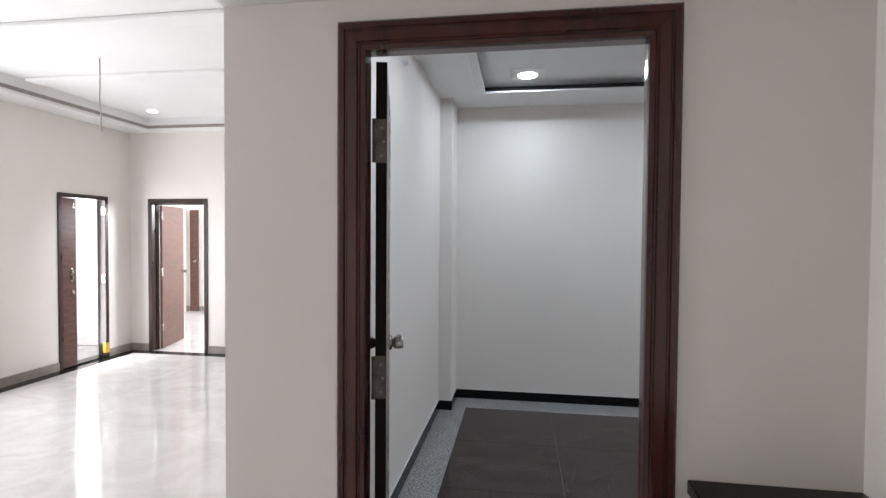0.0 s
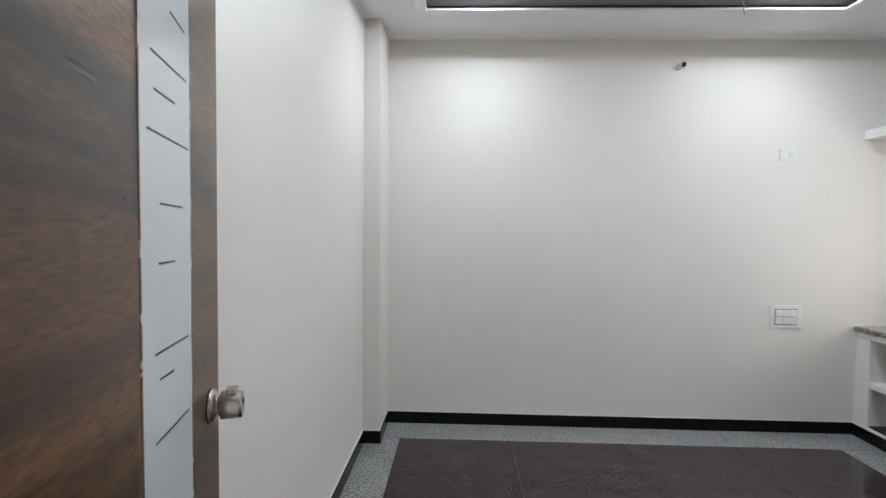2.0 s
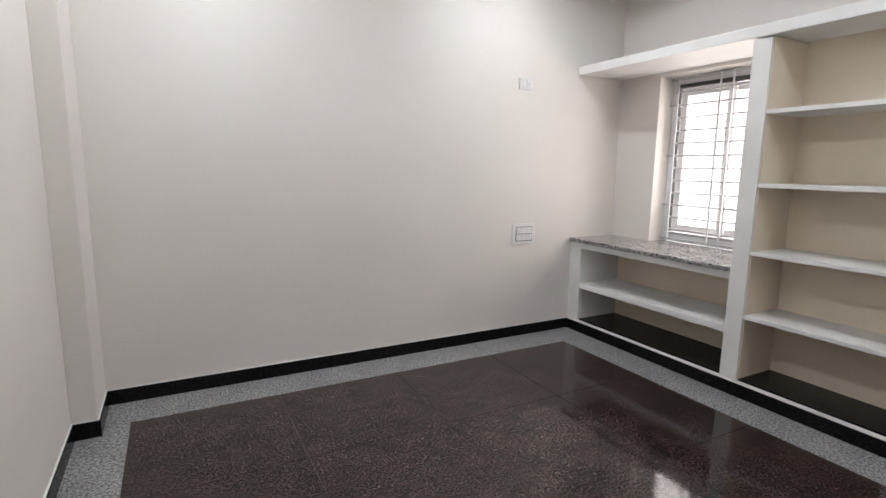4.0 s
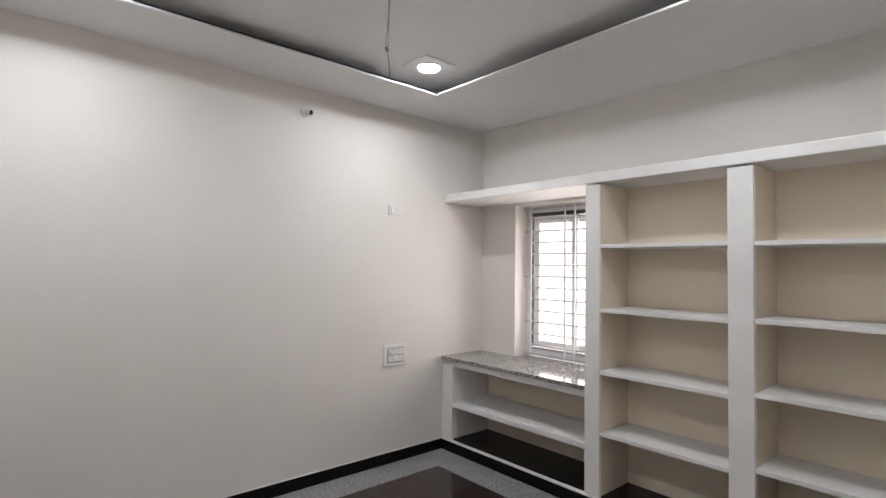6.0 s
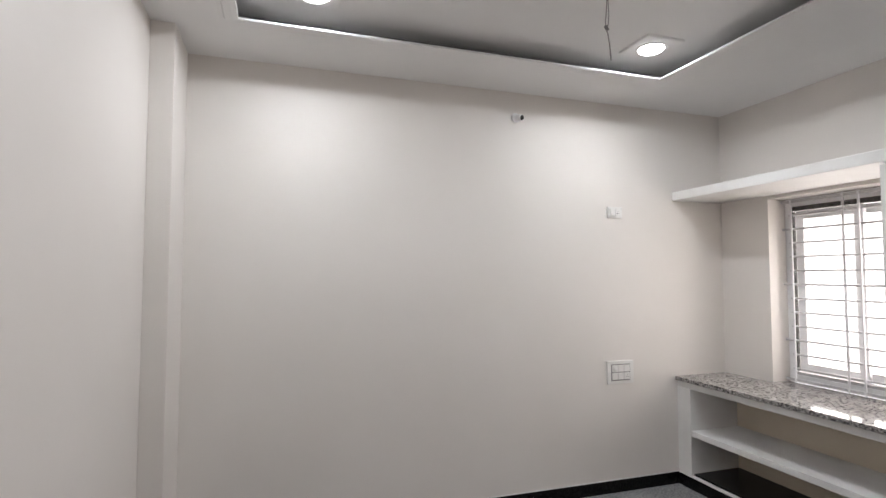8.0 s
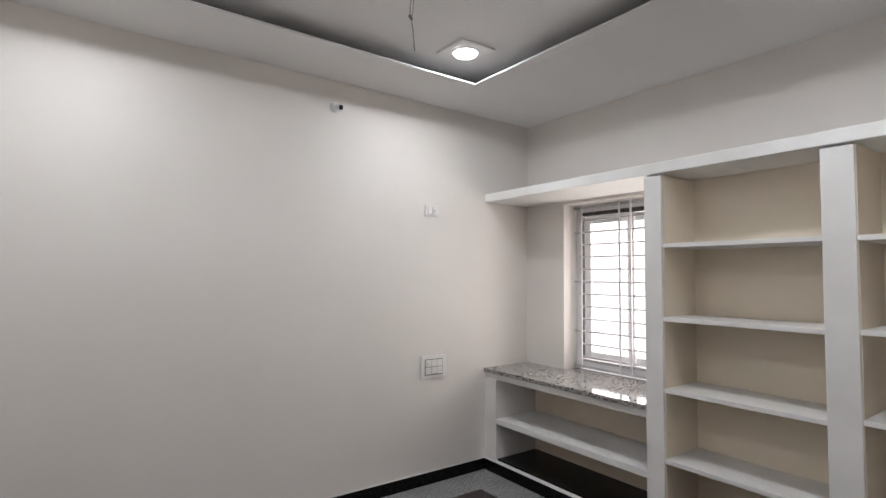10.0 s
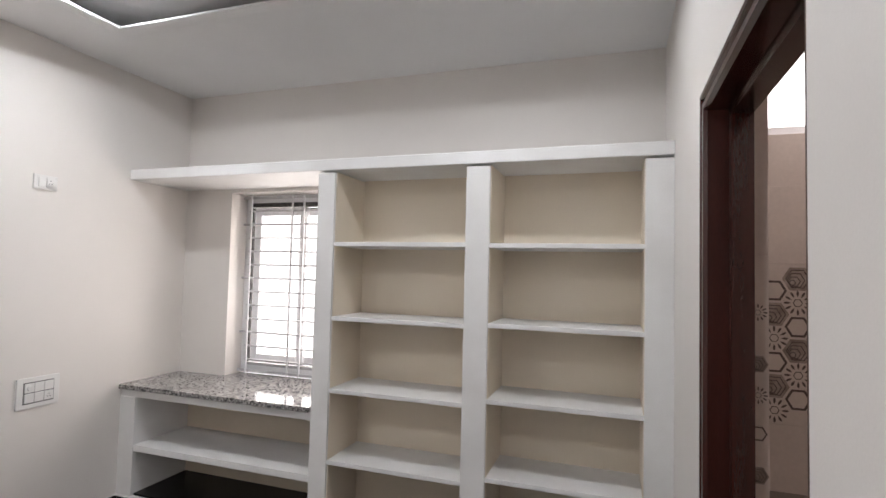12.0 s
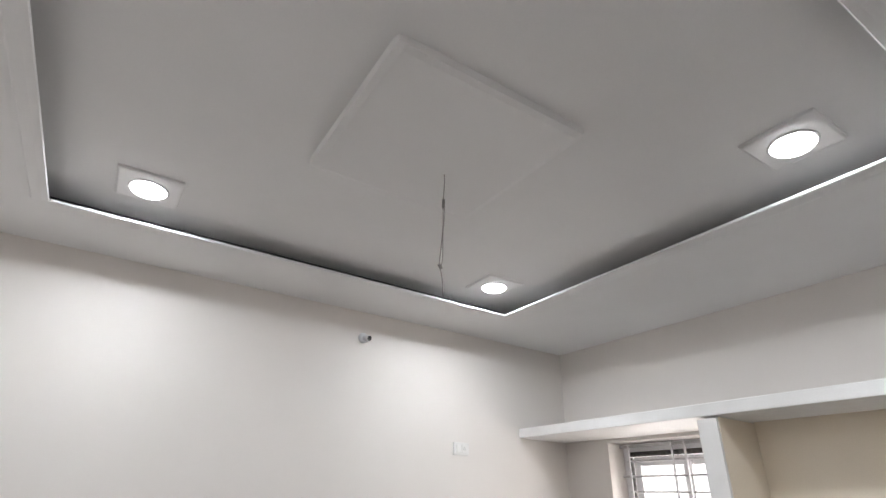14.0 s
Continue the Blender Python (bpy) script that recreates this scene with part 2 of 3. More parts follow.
def extrude(bm, outline, to_world, length):
    """Adds a moulding: an outline in its own plane, drawn along its third axis."""
    a = [bm.verts.new(to_world @ Vector((u, v, 0))) for u, v in outline]
    b = [bm.verts.new(to_world @ Vector((u, v, length))) for u, v in outline]
    n = len(a)
    for i in range(n):
        j = (i + 1) % n
        bm.faces.new((a[i], a[j], b[j], b[i]))
    bm.faces.new(list(reversed(a)))
    bm.faces.new(b)
    return bm


def mesh_of(name, bm, material, smooth=False):
    bmesh.ops.recalc_face_normals(bm, faces=bm.faces)
    me = bpy.data.meshes.new(name)
    bm.to_mesh(me)
    bm.free()
    me.materials.append(material)
    if smooth:
        for p in me.polygons:
            p.use_smooth = True
    return me


def part(name, bm, material, parent, label="", smooth=False):
    ob = new(name, mesh_of(name, bm, material, smooth))
    ob.parent = parent
    if label:
        tagged(ob, label)
    return ob


def single(name, bm, material, label, category, group="", kind="", smooth=False):
    return tagged(new(name, mesh_of(name, bm, material, smooth)), label, category, group, kind)


def thing(name, label, category, group="", kind="", m=None):
    ob = new(name)
    ob.empty_display_size = 0.1
    if m is not None:
        ob.matrix_world = m
    return tagged(ob, label, category, group, kind)


def structure(name, bm, material, label, category):
    return single(name, bm, material, label, category, kind="structure")


# ---- the room: walls, floor, ceiling ----
H = 2.79            # lower ceiling
TOP = 3.05          # top of the walls
FRONT = 3.475       # front of the built-in shelves
RIGHT = 3.94        # wall behind them
BATH = -3.25        # wall with the bathroom door
structure("wall_far", boxes((-0.13, 0.0, -0.02, 4.18, 0.16, TOP)), PAINT, "plain cream painted wall with smooth plaster", "wall")
structure("wall_left", boxes((-0.13, -3.53, -0.02, 0.0, 0.0, TOP)), PAINT, "plain cream painted partition wall", "wall")
structure("column", boxes((0.0, -0.372, 0.0, 0.112, 0.0, H), bevel=0.004), PAINT, "cream painted column in the room corner", "column")
WY0, WY1, WZ0, WZ1 = -0.403, -1.36, 0.755, 2.075
structure("wall_right", boxes((RIGHT, WY0, -0.02, 4.18, 0.0, TOP), (RIGHT, BATH - 0.12, -0.02, 4.18, WY1, TOP),
                              (RIGHT, WY1, -0.02, 4.18, WY0, WZ0), (RIGHT, WY1, WZ1, 4.18, WY0, TOP)),
          PAINT, "cream painted wall with a deep window opening", "wall")
# bathroom wall with the door opening, and the slightly thicker pier beside it
BX0, BX1, BZ = 1.75, 2.69, 2.10
structure("wall_bathroom", boxes((BX1, BATH - 0.12, -0.02, RIGHT, BATH, TOP), (BX0, BATH - 0.12, BZ, BX1, BATH, TOP)),
          PAINT, "white painted wall beside the bathroom door", "wall")
structure("wall_pier", boxes((1.30, -3.42, -0.02, BX0, -3.235, TOP), bevel=0.004), PAINT, "white painted plaster pier beside the bathroom door", "wall")
# entrance wall
EX0, EX1, EZ = 0.215, 1.122, 2.16
EY0, EY1 = -3.53, -3.42
structure("wall_entrance", boxes((0.0, EY0, -0.02, EX0, EY1, TOP), (EX1, EY0, -0.02, 1.66, EY1, TOP), (EX0, EY0, EZ, EX1, EY1, TOP)),
          PAINT, "cream painted wall round the room door", "wall")

# ceiling: lower ring with a cove, upper slab with raised squares
TX0, TX1, TY0, TY1 = 0.405, 2.935, -2.85, -0.512
UP = 2.872
cb = boxes((0.0, TY1, H, RIGHT, 0.0, H + 0.009), (0.0, -3.42, H, RIGHT, TY0, H + 0.009),
           (0.0, TY0, H, TX0, TY1, H + 0.009), (TX1, TY0, H, RIGHT, TY1, H + 0.009))
structure("ceiling", cb, CEIL, "white painted false ceiling with a recessed tray", "ceiling")
trim_outline = [(-0.080, 0), (-0.080, -0.006), (-0.060, -0.008), (-0.052, -0.013), (-0.018, -0.012), (0.006, -0.009), (0.010, -0.005), (0.008, 0.001), (-0.080, 0.007)]
tb = bmesh.new()
extrude(tb, trim_outline, Matrix(((0, 0, 1, TX0), (-1, 0, 0, TY1), (0, 1, 0, H + 0.001), (0, 0, 0, 1))), TX1 - TX0)
extrude(tb, trim_outline, Matrix(((0, 0, 1, TX0), (1, 0, 0, TY0), (0, 1, 0, H + 0.001), (0, 0, 0, 1))), TX1 - TX0)
extrude(tb, trim_outline, Matrix(((1, 0, 0, TX0), (0, 0, 1, TY0), (0, 1, 0, H + 0.001), (0, 0, 0, 1))), TY1 - TY0)
extrude(tb, trim_outline, Matrix(((-1, 0, 0, TX1), (0, 0, 1, TY0), (0, 1, 0, H + 0.001), (0, 0, 0, 1))), TY1 - TY0)
structure("cove_trim", tb, CEIL, "white plaster moulding round the ceiling tray", "trim")
C = 0.14
# cove sides, darkened by colour to read as unlit
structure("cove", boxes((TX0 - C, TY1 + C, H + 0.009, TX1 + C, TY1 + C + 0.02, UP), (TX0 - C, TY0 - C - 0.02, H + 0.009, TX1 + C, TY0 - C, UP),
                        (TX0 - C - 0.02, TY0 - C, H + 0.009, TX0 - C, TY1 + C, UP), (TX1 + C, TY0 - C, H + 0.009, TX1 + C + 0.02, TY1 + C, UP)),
          COVE_SHADE, "sides of the light cove, coloured near black for its shade", "cove")
ub = boxes((-0.05, -3.5, UP, 4.1, 0.1, UP + 0.06))
box(ub, 1.275, -2.09, UP - 0.032, 2.04, -1.33, UP + 0.04, bevel=0.0305)
for lx, ly in LED:
    box(ub, lx - 0.13, ly - 0.13, UP - 0.012, lx + 0.13, ly + 0.13, UP + 0.03, bevel=0.0118)
structure("ceiling_upper", ub, CEIL, "white upper ceiling with faint raised squares", "ceiling")


def led_lamp(lx, ly):
    t = thing("ceiling_light", "round white recessed LED ceiling light, switched on", "ceiling light", "LED lights of the ceiling tray",
              m=Matrix.Translation((lx, ly, UP - 0.012)))
    ring = [(0.074, 0.0), (0.082, 0.0), (0.083, -0.002), (0.080, -0.005), (0.074, -0.006), (0.073, -0.003)]
    part("bezel", lathe(bmesh.new(), ring, Matrix.Identity(4), 36), UPVC, t, smooth=True)
    part("diffuser", lathe(bmesh.new(), [(0.0725, -0.001), (0.0725, -0.010), (0.066, -0.016), (0.045, -0.020), (0.015, -0.022)], Matrix.Identity(4), 36), LED_GLOW, t, "glowing white diffuser")
    return t


first = led_lamp(*LED[0])
for lx, ly in LED[1:]:
    copy_thing(first, Matrix.Translation((lx, ly, UP - 0.012)))


def cable(name, points, radius, material, parent=None):
    cu = bpy.data.curves.new(name, "CURVE")
    cu.dimensions = "3D"
    cu.bevel_depth, cu.bevel_resolution = radius, 2
    sp = cu.splines.new("NURBS")
    sp.points.add(len(points) - 1)
    for p, q in zip(sp.points, points):
        p.co = (*q, 1)
    sp.use_endpoint_u, sp.order_u = True, 3
    cu.materials.append(material)
    tmp = bpy.data.objects.new(name, cu)
    me = bpy.data.meshes.new_from_object(tmp)
    bpy.data.objects.remove(tmp)
    ob = new(name, me)
    ob.parent = parent
    return ob


FX, FY = 1.749, -1.602
fan = thing("fan_cable", "thin bare grey fan wire hanging from a ceiling hook", "cable", m=Matrix.Translation((FX, FY, UP)))
part("hook", lathe(bmesh.new(), [(0.018, 0.0), (0.018, -0.006), (0.006, -0.012), (0.004, -0.03)], Matrix.Identity(4), 16), STEEL, fan, smooth=True)
cable("wire", [(0, 0, -0.030), (0.002, 0, -0.090), (-0.003, 0, -0.165), (0.004, 0.002, -0.255), (-0.004, 0, -0.360), (-0.012, 0, -0.435), (0.004, 0, -0.465), (0.012, 0, -0.555)], 0.0022, WIRE, fan)
cable("wire", [(0.003, 0, -0.150), (0.010, 0.002, -0.210), (0.002, 0.002, -0.300), (0.006, 0, -0.405), (-0.006, 0, -0.450), (0.012, 0.003, -0.495), (0.008, 0, -0.540)], 0.0018, WIRE, fan)
part("connector", tube(bmesh.new(), (0, 0, -0.150), (0, 0, -0.188), 0.006, 8), GREY_LINE, fan)
part("connector", tube(bmesh.new(), (-0.012, 0, -0.430), (0.0, 0, -0.446), 0.006, 8), GREY_LINE, fan)

# floor: bed, border slabs and dark tiles as pieces
floor = structure("floor", boxes((-0.1, -3.54, -0.12, 4.18, 0.0, -0.006)), GROUT, "dark polished granite tile floor with a grey granite border", "floor")
MX0, MX1, MY0, MY1 = 0.241, 3.196, -3.02, -0.283
BW = 0.0016


def slab(name, x0, y0, x1, y1, material, z=0.0):
    ob = new(name, mesh_of(name, boxes((x0 + BW, y0 + BW, z - 0.018, x1 - BW, y1 - BW, z), bevel=0.0008), material))
    ob.parent = floor
    return ob


xs = [MX0, 1.003, 1.749, 2.497, MX1]
ys = [MY1, -1.035, -1.785, -2.535, MY0]
for xa, xb in zip(xs, xs[1:]):
    for yb, ya in zip(ys, ys[1:]):
        slab("floor_tile", xa, ya, xb, yb, BROWN)
for xa, xb in zip([0.0, 1.3, 2.5], [1.3, 2.5, FRONT]):
    slab("border_slab", xa, MY1, xb, 0.0, GRANITE)
    slab("border_slab", xa, -3.54, xb, MY0, GRANITE)
for yb, ya in zip([MY1, -1.55], [-1.55, MY0]):
    slab("border_slab", 0.0, ya, MX0, yb, GRANITE)
    slab("border_slab", MX1, ya, FRONT, yb, GRANITE)

# skirting, black polished stone with a plaster fillet above
SK = 0.084
sk = boxes((0.112, -0.012, 0.0, FRONT, 0.0, SK), (0.112, -0.384, 0.0, 0.124, -0.012, SK), (0.012, -0.384, 0.0, 0.112, -0.372, SK),
           (0.0, -3.42, 0.0, 0.012, -0.372, SK), (FRONT - 0.012, BATH, 0.0, FRONT, -0.012, SK), bevel=0.0015)
structure("baseboard", sk, BLACK, "black polished granite skirting", "skirting")

fl = boxes((0.118, -0.0075, SK, FRONT, 0.0, SK + 0.006), (0.112, -0.378, SK, 0.118, -0.0075, SK + 0.006), (0.0075, -0.378, SK, 0.112, -0.372, SK + 0.006),
           (0.0, -3.42, SK, 0.0075, -0.372, SK + 0.006), (FRONT - 0.0125, BATH, SK, FRONT, -0.0075, SK + 0.007), bevel=0.002)
structure("skirting_fillet", fl, SHELF_PAINT, "thin white plaster fillet along the skirting", "trim")

# ---- built-in shelving ----
LEFT_TOPS = (1.700, 1.288, 0.893, 0.507)
RIGHT_TOPS = (1.697, 1.298, 0.924, 0.545)
P1, P2, P3 = (-1.515, -1.407), (-2.401, -2.276), (BATH, -3.127)
unit = thing("built_in_shelving", "cream painted masonry shelving with two empty bays beside the window", "shelving", m=Matrix.Translation((FRONT, 0, 0)))


def upart(name, items, material, label="", bevel=0.004):
    return part(name, boxes(*[(x0 - FRONT, y0, z0, x1 - FRONT, y1, z1) for x0, y0, z0, x1, y1, z1 in items], bevel=bevel), material, unit, label)


SB = 3.825
upart("plinth", [(FRONT, BATH, 0.0, RIGHT, 0.0, 0.092)], SHELF_PAINT)
for (y0, y1) in (P1, P2, P3):
    upart("upright", [(FRONT, y0, 0.092, RIGHT, y1, 2.088)], SHELF_PAINT)
upart("upright", [(FRONT, -0.125, 0.092, RIGHT, 0.0, 0.706)], SHELF_PAINT)
upart("top_slab", [(FRONT - 0.012, BATH, 2.098, RIGHT, 0.0, 2.163)], SHELF_PAINT, "white painted projecting top slab", 0.006)
for y0, y1, tops in ((P2[1], P1[0], LEFT_TOPS), (P3[1], P2[0], RIGHT_TOPS)):
    upart("back_panel", [(SB, y0, 0.092, RIGHT, y1, 2.098)], BAY_BOUNCE, "back of the bay, warm bounced light put into its cream tone", 0)
    # thin skins added on the bay sides to carry the bounce tone
    upart("side_bounce_skin", [(FRONT + 0.016, y1 - 0.003, 0.104, SB, y1, 2.092)], BAY_BOUNCE, "thin skin on the bay side, coloured cream for bounced light", 0)
    upart("side_bounce_skin", [(FRONT + 0.016, y0, 0.104, SB, y0 + 0.003, 2.092)], BAY_BOUNCE, "thin skin on the bay side, coloured cream for bounced light", 0)
    for z in tops:
        upart("shelf", [(FRONT + 0.006, y0, z - 0.024, SB, y1, z)], SHELF_PAINT, "", 0.003)
    upart("floor_slab", [(FRONT + 0.022, y0, 0.090, SB, y1, 0.104)], BLACK, "black granite base slab", 0.001)
upart("head_beam", [(FRONT + 0.004, P1[1], 0.706, FRONT + 0.11, 0.0, 0.752)], SHELF_PAINT)
upart("shelf", [(FRONT + 0.004, P1[1], 0.370, RIGHT, -0.125, 0.411)], SHELF_PAINT)
upart("back_panel", [(RIGHT - 0.03, P1[1], 0.104, RIGHT, -0.125, 0.752)], BAY_BOUNCE, "back of the bay, warm bounced light put into its cream tone", 0)
upart("floor_slab", [(FRONT + 0.022, P1[1], 0.090, RIGHT - 0.03, -0.125, 0.104)], BLACK, "black granite base slab", 0.001)
counter = thing("counter_top", "polished grey speckled granite ledge under the window", "counter top", m=Matrix.Translation((FRONT, 0, 0.754)))
part("slab", boxes((-0.018, P1[1] + 0.002, 0.0, RIGHT - FRONT - 0.001, -0.002, 0.029), bevel=0.003), COUNTER, counter)
part("sill_slab", boxes((RIGHT - FRONT, WY1 + 0.003, 0.003, 4.10 - FRONT, WY0 - 0.003, 0.029), bevel=0.002), COUNTER, counter)

# ---- window ----
win = thing("window_1", "white framed sliding window behind a painted metal grille", "window", kind="structure", m=Matrix.Translation((4.10, 0, 0)))
wy0, wy1, wz0, wz1 = WY1, WY0, 0.785, WZ1
part("window_frame", boxes((0.0, wy0, wz0, 0.07, wy0 + 0.05, wz1), (0.0, wy1 - 0.05, wz0, 0.07, wy1, wz1),
                           (0.0, wy0 + 0.05, wz0, 0.07, wy1 - 0.05, wz0 + 0.055), (0.0, wy0 + 0.05, wz1 - 0.055, 0.07, wy1 - 0.05, wz1), bevel=0.004), UPVC, win)
part("sill_track", boxes((-0.004, wy0 + 0.05, wz0 + 0.056, 0.05, wy1 - 0.05, wz0 + 0.075)), BARS, win, "grey dusty sill track")
part("track", boxes((-0.004, wy0 + 0.05, wz1 - 0.085, 0.05, wy1 - 0.05, wz1 - 0.056),
                    (-0.004, wy1 - 0.066, wz0 + 0.08, 0.02, wy1 - 0.051, wz1 - 0.09)), GASKET, win, "dirty dark window track")
mid = (wy0 + wy1) / 2


def sash(y0, y1, x):
    s = part("sash", boxes((x, y0, wz0 + 0.08, x + 0.028, y0 + 0.055, wz1 - 0.09), (x, y1 - 0.055, wz0 + 0.08, x + 0.028, y1, wz1 - 0.09),
                           (x, y0 + 0.055, wz0 + 0.08, x + 0.028, y1 - 0.055, wz0 + 0.14), (x, y0 + 0.055, wz1 - 0.15, x + 0.028, y1 - 0.055, wz1 - 0.09),
                           bevel=0.004), UPVC, win)
    g = part("pane", boxes((x + 0.011, y0 + 0.05, wz0 + 0.135, x + 0.016, y1 - 0.05, wz1 - 0.145)), GLASS, s, "clear glass pane")
    g.visible_shadow = False


sash(wy0 + 0.052, mid + 0.04, 0.034)
sash(mid - 0.04, wy1 - 0.078, 0.004)
GX = -0.03
part("grille_frame", boxes((GX - 0.006, wy0, wz0 + 0.012, GX + 0.006, wy1, wz0 + 0.030), (GX - 0.006, wy0, wz1 - 0.03, GX + 0.006, wy1, wz1 - 0.012), bevel=0.002), BARS, win)
# uprights paler than the rods: window bloom is put into their colour
for f in (0.075, 0.44, 0.54, 0.92):
    y = wy1 - f * (wy1 - wy0)
    part("grille_upright", boxes((GX - 0.009, y - 0.006, wz0, GX + 0.003, y + 0.006, wz1), bevel=0.002), UPVC, win)
rod = None
for i in range(12):
    z = wz0 + 0.10 + i * 0.0975
    full = i in (2, 6, 10)
    if full:
        part("grille_rod", tube(bmesh.new(), (GX + 0.008, wy0, z), (GX + 0.008, wy1, z), 0.0075, 8), BARS, win)
    elif rod is None:
        rod = part("grille_rod", tube(bmesh.new(), (GX + 0.008, wy0 + 0.05, 0), (GX + 0.008, wy1 - 0.05, 0), 0.0066, 8), BARS, win)
        rod.location.z = z
    else:
        ob = new("grille_rod", rod.data)
        ob.parent, ob.location = win, (0, 0, z)
structure("backdrop", boxes((7.4, -6.0, -1.0, 7.5, 6.0, 5.0)), SKY_GLOW, "bright white sky and haze outside the window", "backdrop")
structure("ground", boxes((-60, -60, -0.5, 60, 60, -0.32)), CONCRETE, "pale dusty concrete ground outside", "ground")


# ---- switches and camera on the far wall ----
def switch_plate(x0, z0, x1, z1, cols, rows, label, gap=0.0035, line=GREY_LINE):
    t = thing("switch_plate", label, "switch plate", m=Matrix.Translation((x0, 0, z0)))
    w, h = x1 - x0, z1 - z0
    part("plate", boxes((0, -0.012, 0, w, 0, h), bevel=0.003), PLASTIC, t)
    mx, mz = w * 0.16, h * 0.17
    part("recess", boxes((mx - 0.004, -0.0135, mz - 0.004, w - mx + 0.004, -0.011, h - mz + 0.004)), line, t, "grey shadow gap round the keys")
    cw, ch = (w - 2 * mx) / cols, (h - 2 * mz) / rows
    for i in range(cols):
        for j in range(rows):
            k = part("switch_key", boxes((mx + i * cw + 0.0015, -0.019, mz + j * ch + gap, mx + (i + 1) * cw - 0.0015, -0.0125, mz + (j + 1) * ch - 0.0015), bevel=0.002), PLASTIC, t)
            if (i, j) in ((0, rows - 1),) and cols > 2:
                d = tube(bmesh.new(), (mx + (i + .5) * cw, -0.018, mz + (j + .5) * ch), (mx + (i + .5) * cw, -0.026, mz + (j + .5) * ch), 0.016, 20, 0.013)
                part("dial", d, PLASTIC, k, "fan speed dial", smooth=False)
            if (i, j) == (cols - 1, 0):
                s = bmesh.new()
                for sx, sz in ((-0.007, -0.006), (0.007, -0.006), (0, 0.008)):
                    tube(s, (mx + (i + .5) * cw + sx, -0.0185, mz + (j + .5) * ch + sz), (mx + (i + .5) * cw + sx, -0.0197, mz + (j + .5) * ch + sz), 0.0026, 10)
                part("socket_hole", s, BLACKP, k, "dark socket holes")
    return t


switch_plate(2.858, 0.757, 3.079, 0.921, 3, 2, "white six-module switch plate with a fan dial on the wall")
switch_plate(2.880, 1.948, 3.004, 2.028, 2, 1, "small white socket plate high on the wall", 0.001, PLASTIC)
cc = thing("security_camera", "small white dome camera with a black lens on the wall", "security camera", m=pose(2.156, 0.0, 2.612, 90, 0, 0))
part("base", lathe(bmesh.new(), [(0.032, 0.0), (0.034, 0.003), (0.032, 0.012), (0.024, 0.018)], Matrix.Identity(4)), UPVC, cc, smooth=True)
part("barrel", lathe(bmesh.new(), [(0.018, 0.0), (0.022, 0.012), (0.022, 0.040), (0.019, 0.046)], pose(0.006, 0, 0.016, 14, 18, 0)), UPVC, cc, smooth=True)
part("lens", lathe(bmesh.new(), [(0.017, 0.0), (0.017, 0.004), (0.010, 0.008), (0.003, 0.0085)], pose(0.0195, -0.0105, 0.058, 14, 18, 0)), BLACKP, cc, "black glossy lens", smooth=True)

# ---- entrance door ----
PF = -3.545   # face of the casing
profile = [(0, 0), (0, 0.012), (0.006, 0.018), (0.020, 0.018), (0.023, 0.014), (0.027, 0.014), (0.031, 0.020), (0.058, 0.022), (0.061, 0.017),
           (0.065, 0.017), (0.069, 0.020), (0.082, 0.018), (0.083, 0.002), (0.080, -0.045), (0.0, -0.045)]


def door_frame(name, label, x0, x1, top, face, sign, material, prof, kind="structure", bottom=0.0, z_cut=None):
    """A moulded frame in a wall that runs along x; sign is the way its face looks along y."""
    t = thing(name, label, "door frame", kind=kind, m=Matrix.Translation((x0, face, 0)))
    w = x1 - x0
    off = face - 0.020 * sign - face
    def cut(bm, co, no):
        geom = bm.verts[:] + bm.edges[:] + bm.faces[:]
        res = bmesh.ops.bisect_plane(bm, geom=geom, plane_co=co, plane_no=no, clear_outer=True)
        edges = [e for e in res["geom_cut"] if isinstance(e, bmesh.types.BMEdge)]
        bmesh.ops.holes_fill(bm, edges=edges)
        return bm

    gap = 0.0004
    left = extrude(bmesh.new(), prof, Matrix(((1, 0, 0, 0), (0, sign, 0, off), (0, 0, 1, bottom), (0, 0, 0, 1))), top - bottom)
    part("jamb", cut(left, (-gap, 0, top - gap), (1, 0, 1)), material, t)
    right = extrude(bmesh.new(), prof, Matrix(((-1, 0, 0, w), (0, sign, 0, off), (0, 0, 1, bottom), (0, 0, 0, 1))), top - bottom)
    part("jamb", cut(right, (w + gap, 0, top - gap), (-1, 0, 1)), material, t)
    head = extrude(bmesh.new(), prof, Matrix(((0, 0, 1, 0), (0, sign, 0, off), (-1, 0, 0, top), (0, 0, 0, 1))), w)
    cut(head, (0, 0, top), (-1, 0, -1))
    part("head", cut(head, (w, 0, top), (1, 0, -1)), material, t)
    return t


door_frame("door_frame", "dark polished wooden door frame with moulded casing", EX0, EX1, EZ, PF, -1, WOOD, profile)

single("door_stop", boxes((1.075, -3.4815, 0.0, 1.121, -3.388, 2.08), bevel=0.002), WOOD, "dark polished wooden rebate of the door jamb", "door stop", kind="structure")
HX, HY, TURN = 0.339, -3.468, 13.8
door = thing("door_1", "open dark walnut door with a white glass strip", "door", kind="structure", m=pose(HX, HY, 0, 0, 0, TURN))
LW, LT, LZ = 0.764, 0.032, 2.068
part("leaf", boxes((-LT, 0.004, 0.008, 0, 0.350, LZ), (-LT, 0.566, 0.008, 0, LW - 0.003, LZ), (-LT, 0.350, 0.008, -0.006, 0.566, LZ)), LAMINATE, door)
part("hinge_edge", boxes((-LT, 0.0, 0.008, -0.0005, 0.0038, LZ)), EDGE, door, "dark raw edge of the door")
part("lock_edge", boxes((-LT, LW - 0.003, 0.008, -0.0005, LW, LZ)), EDGE, door)
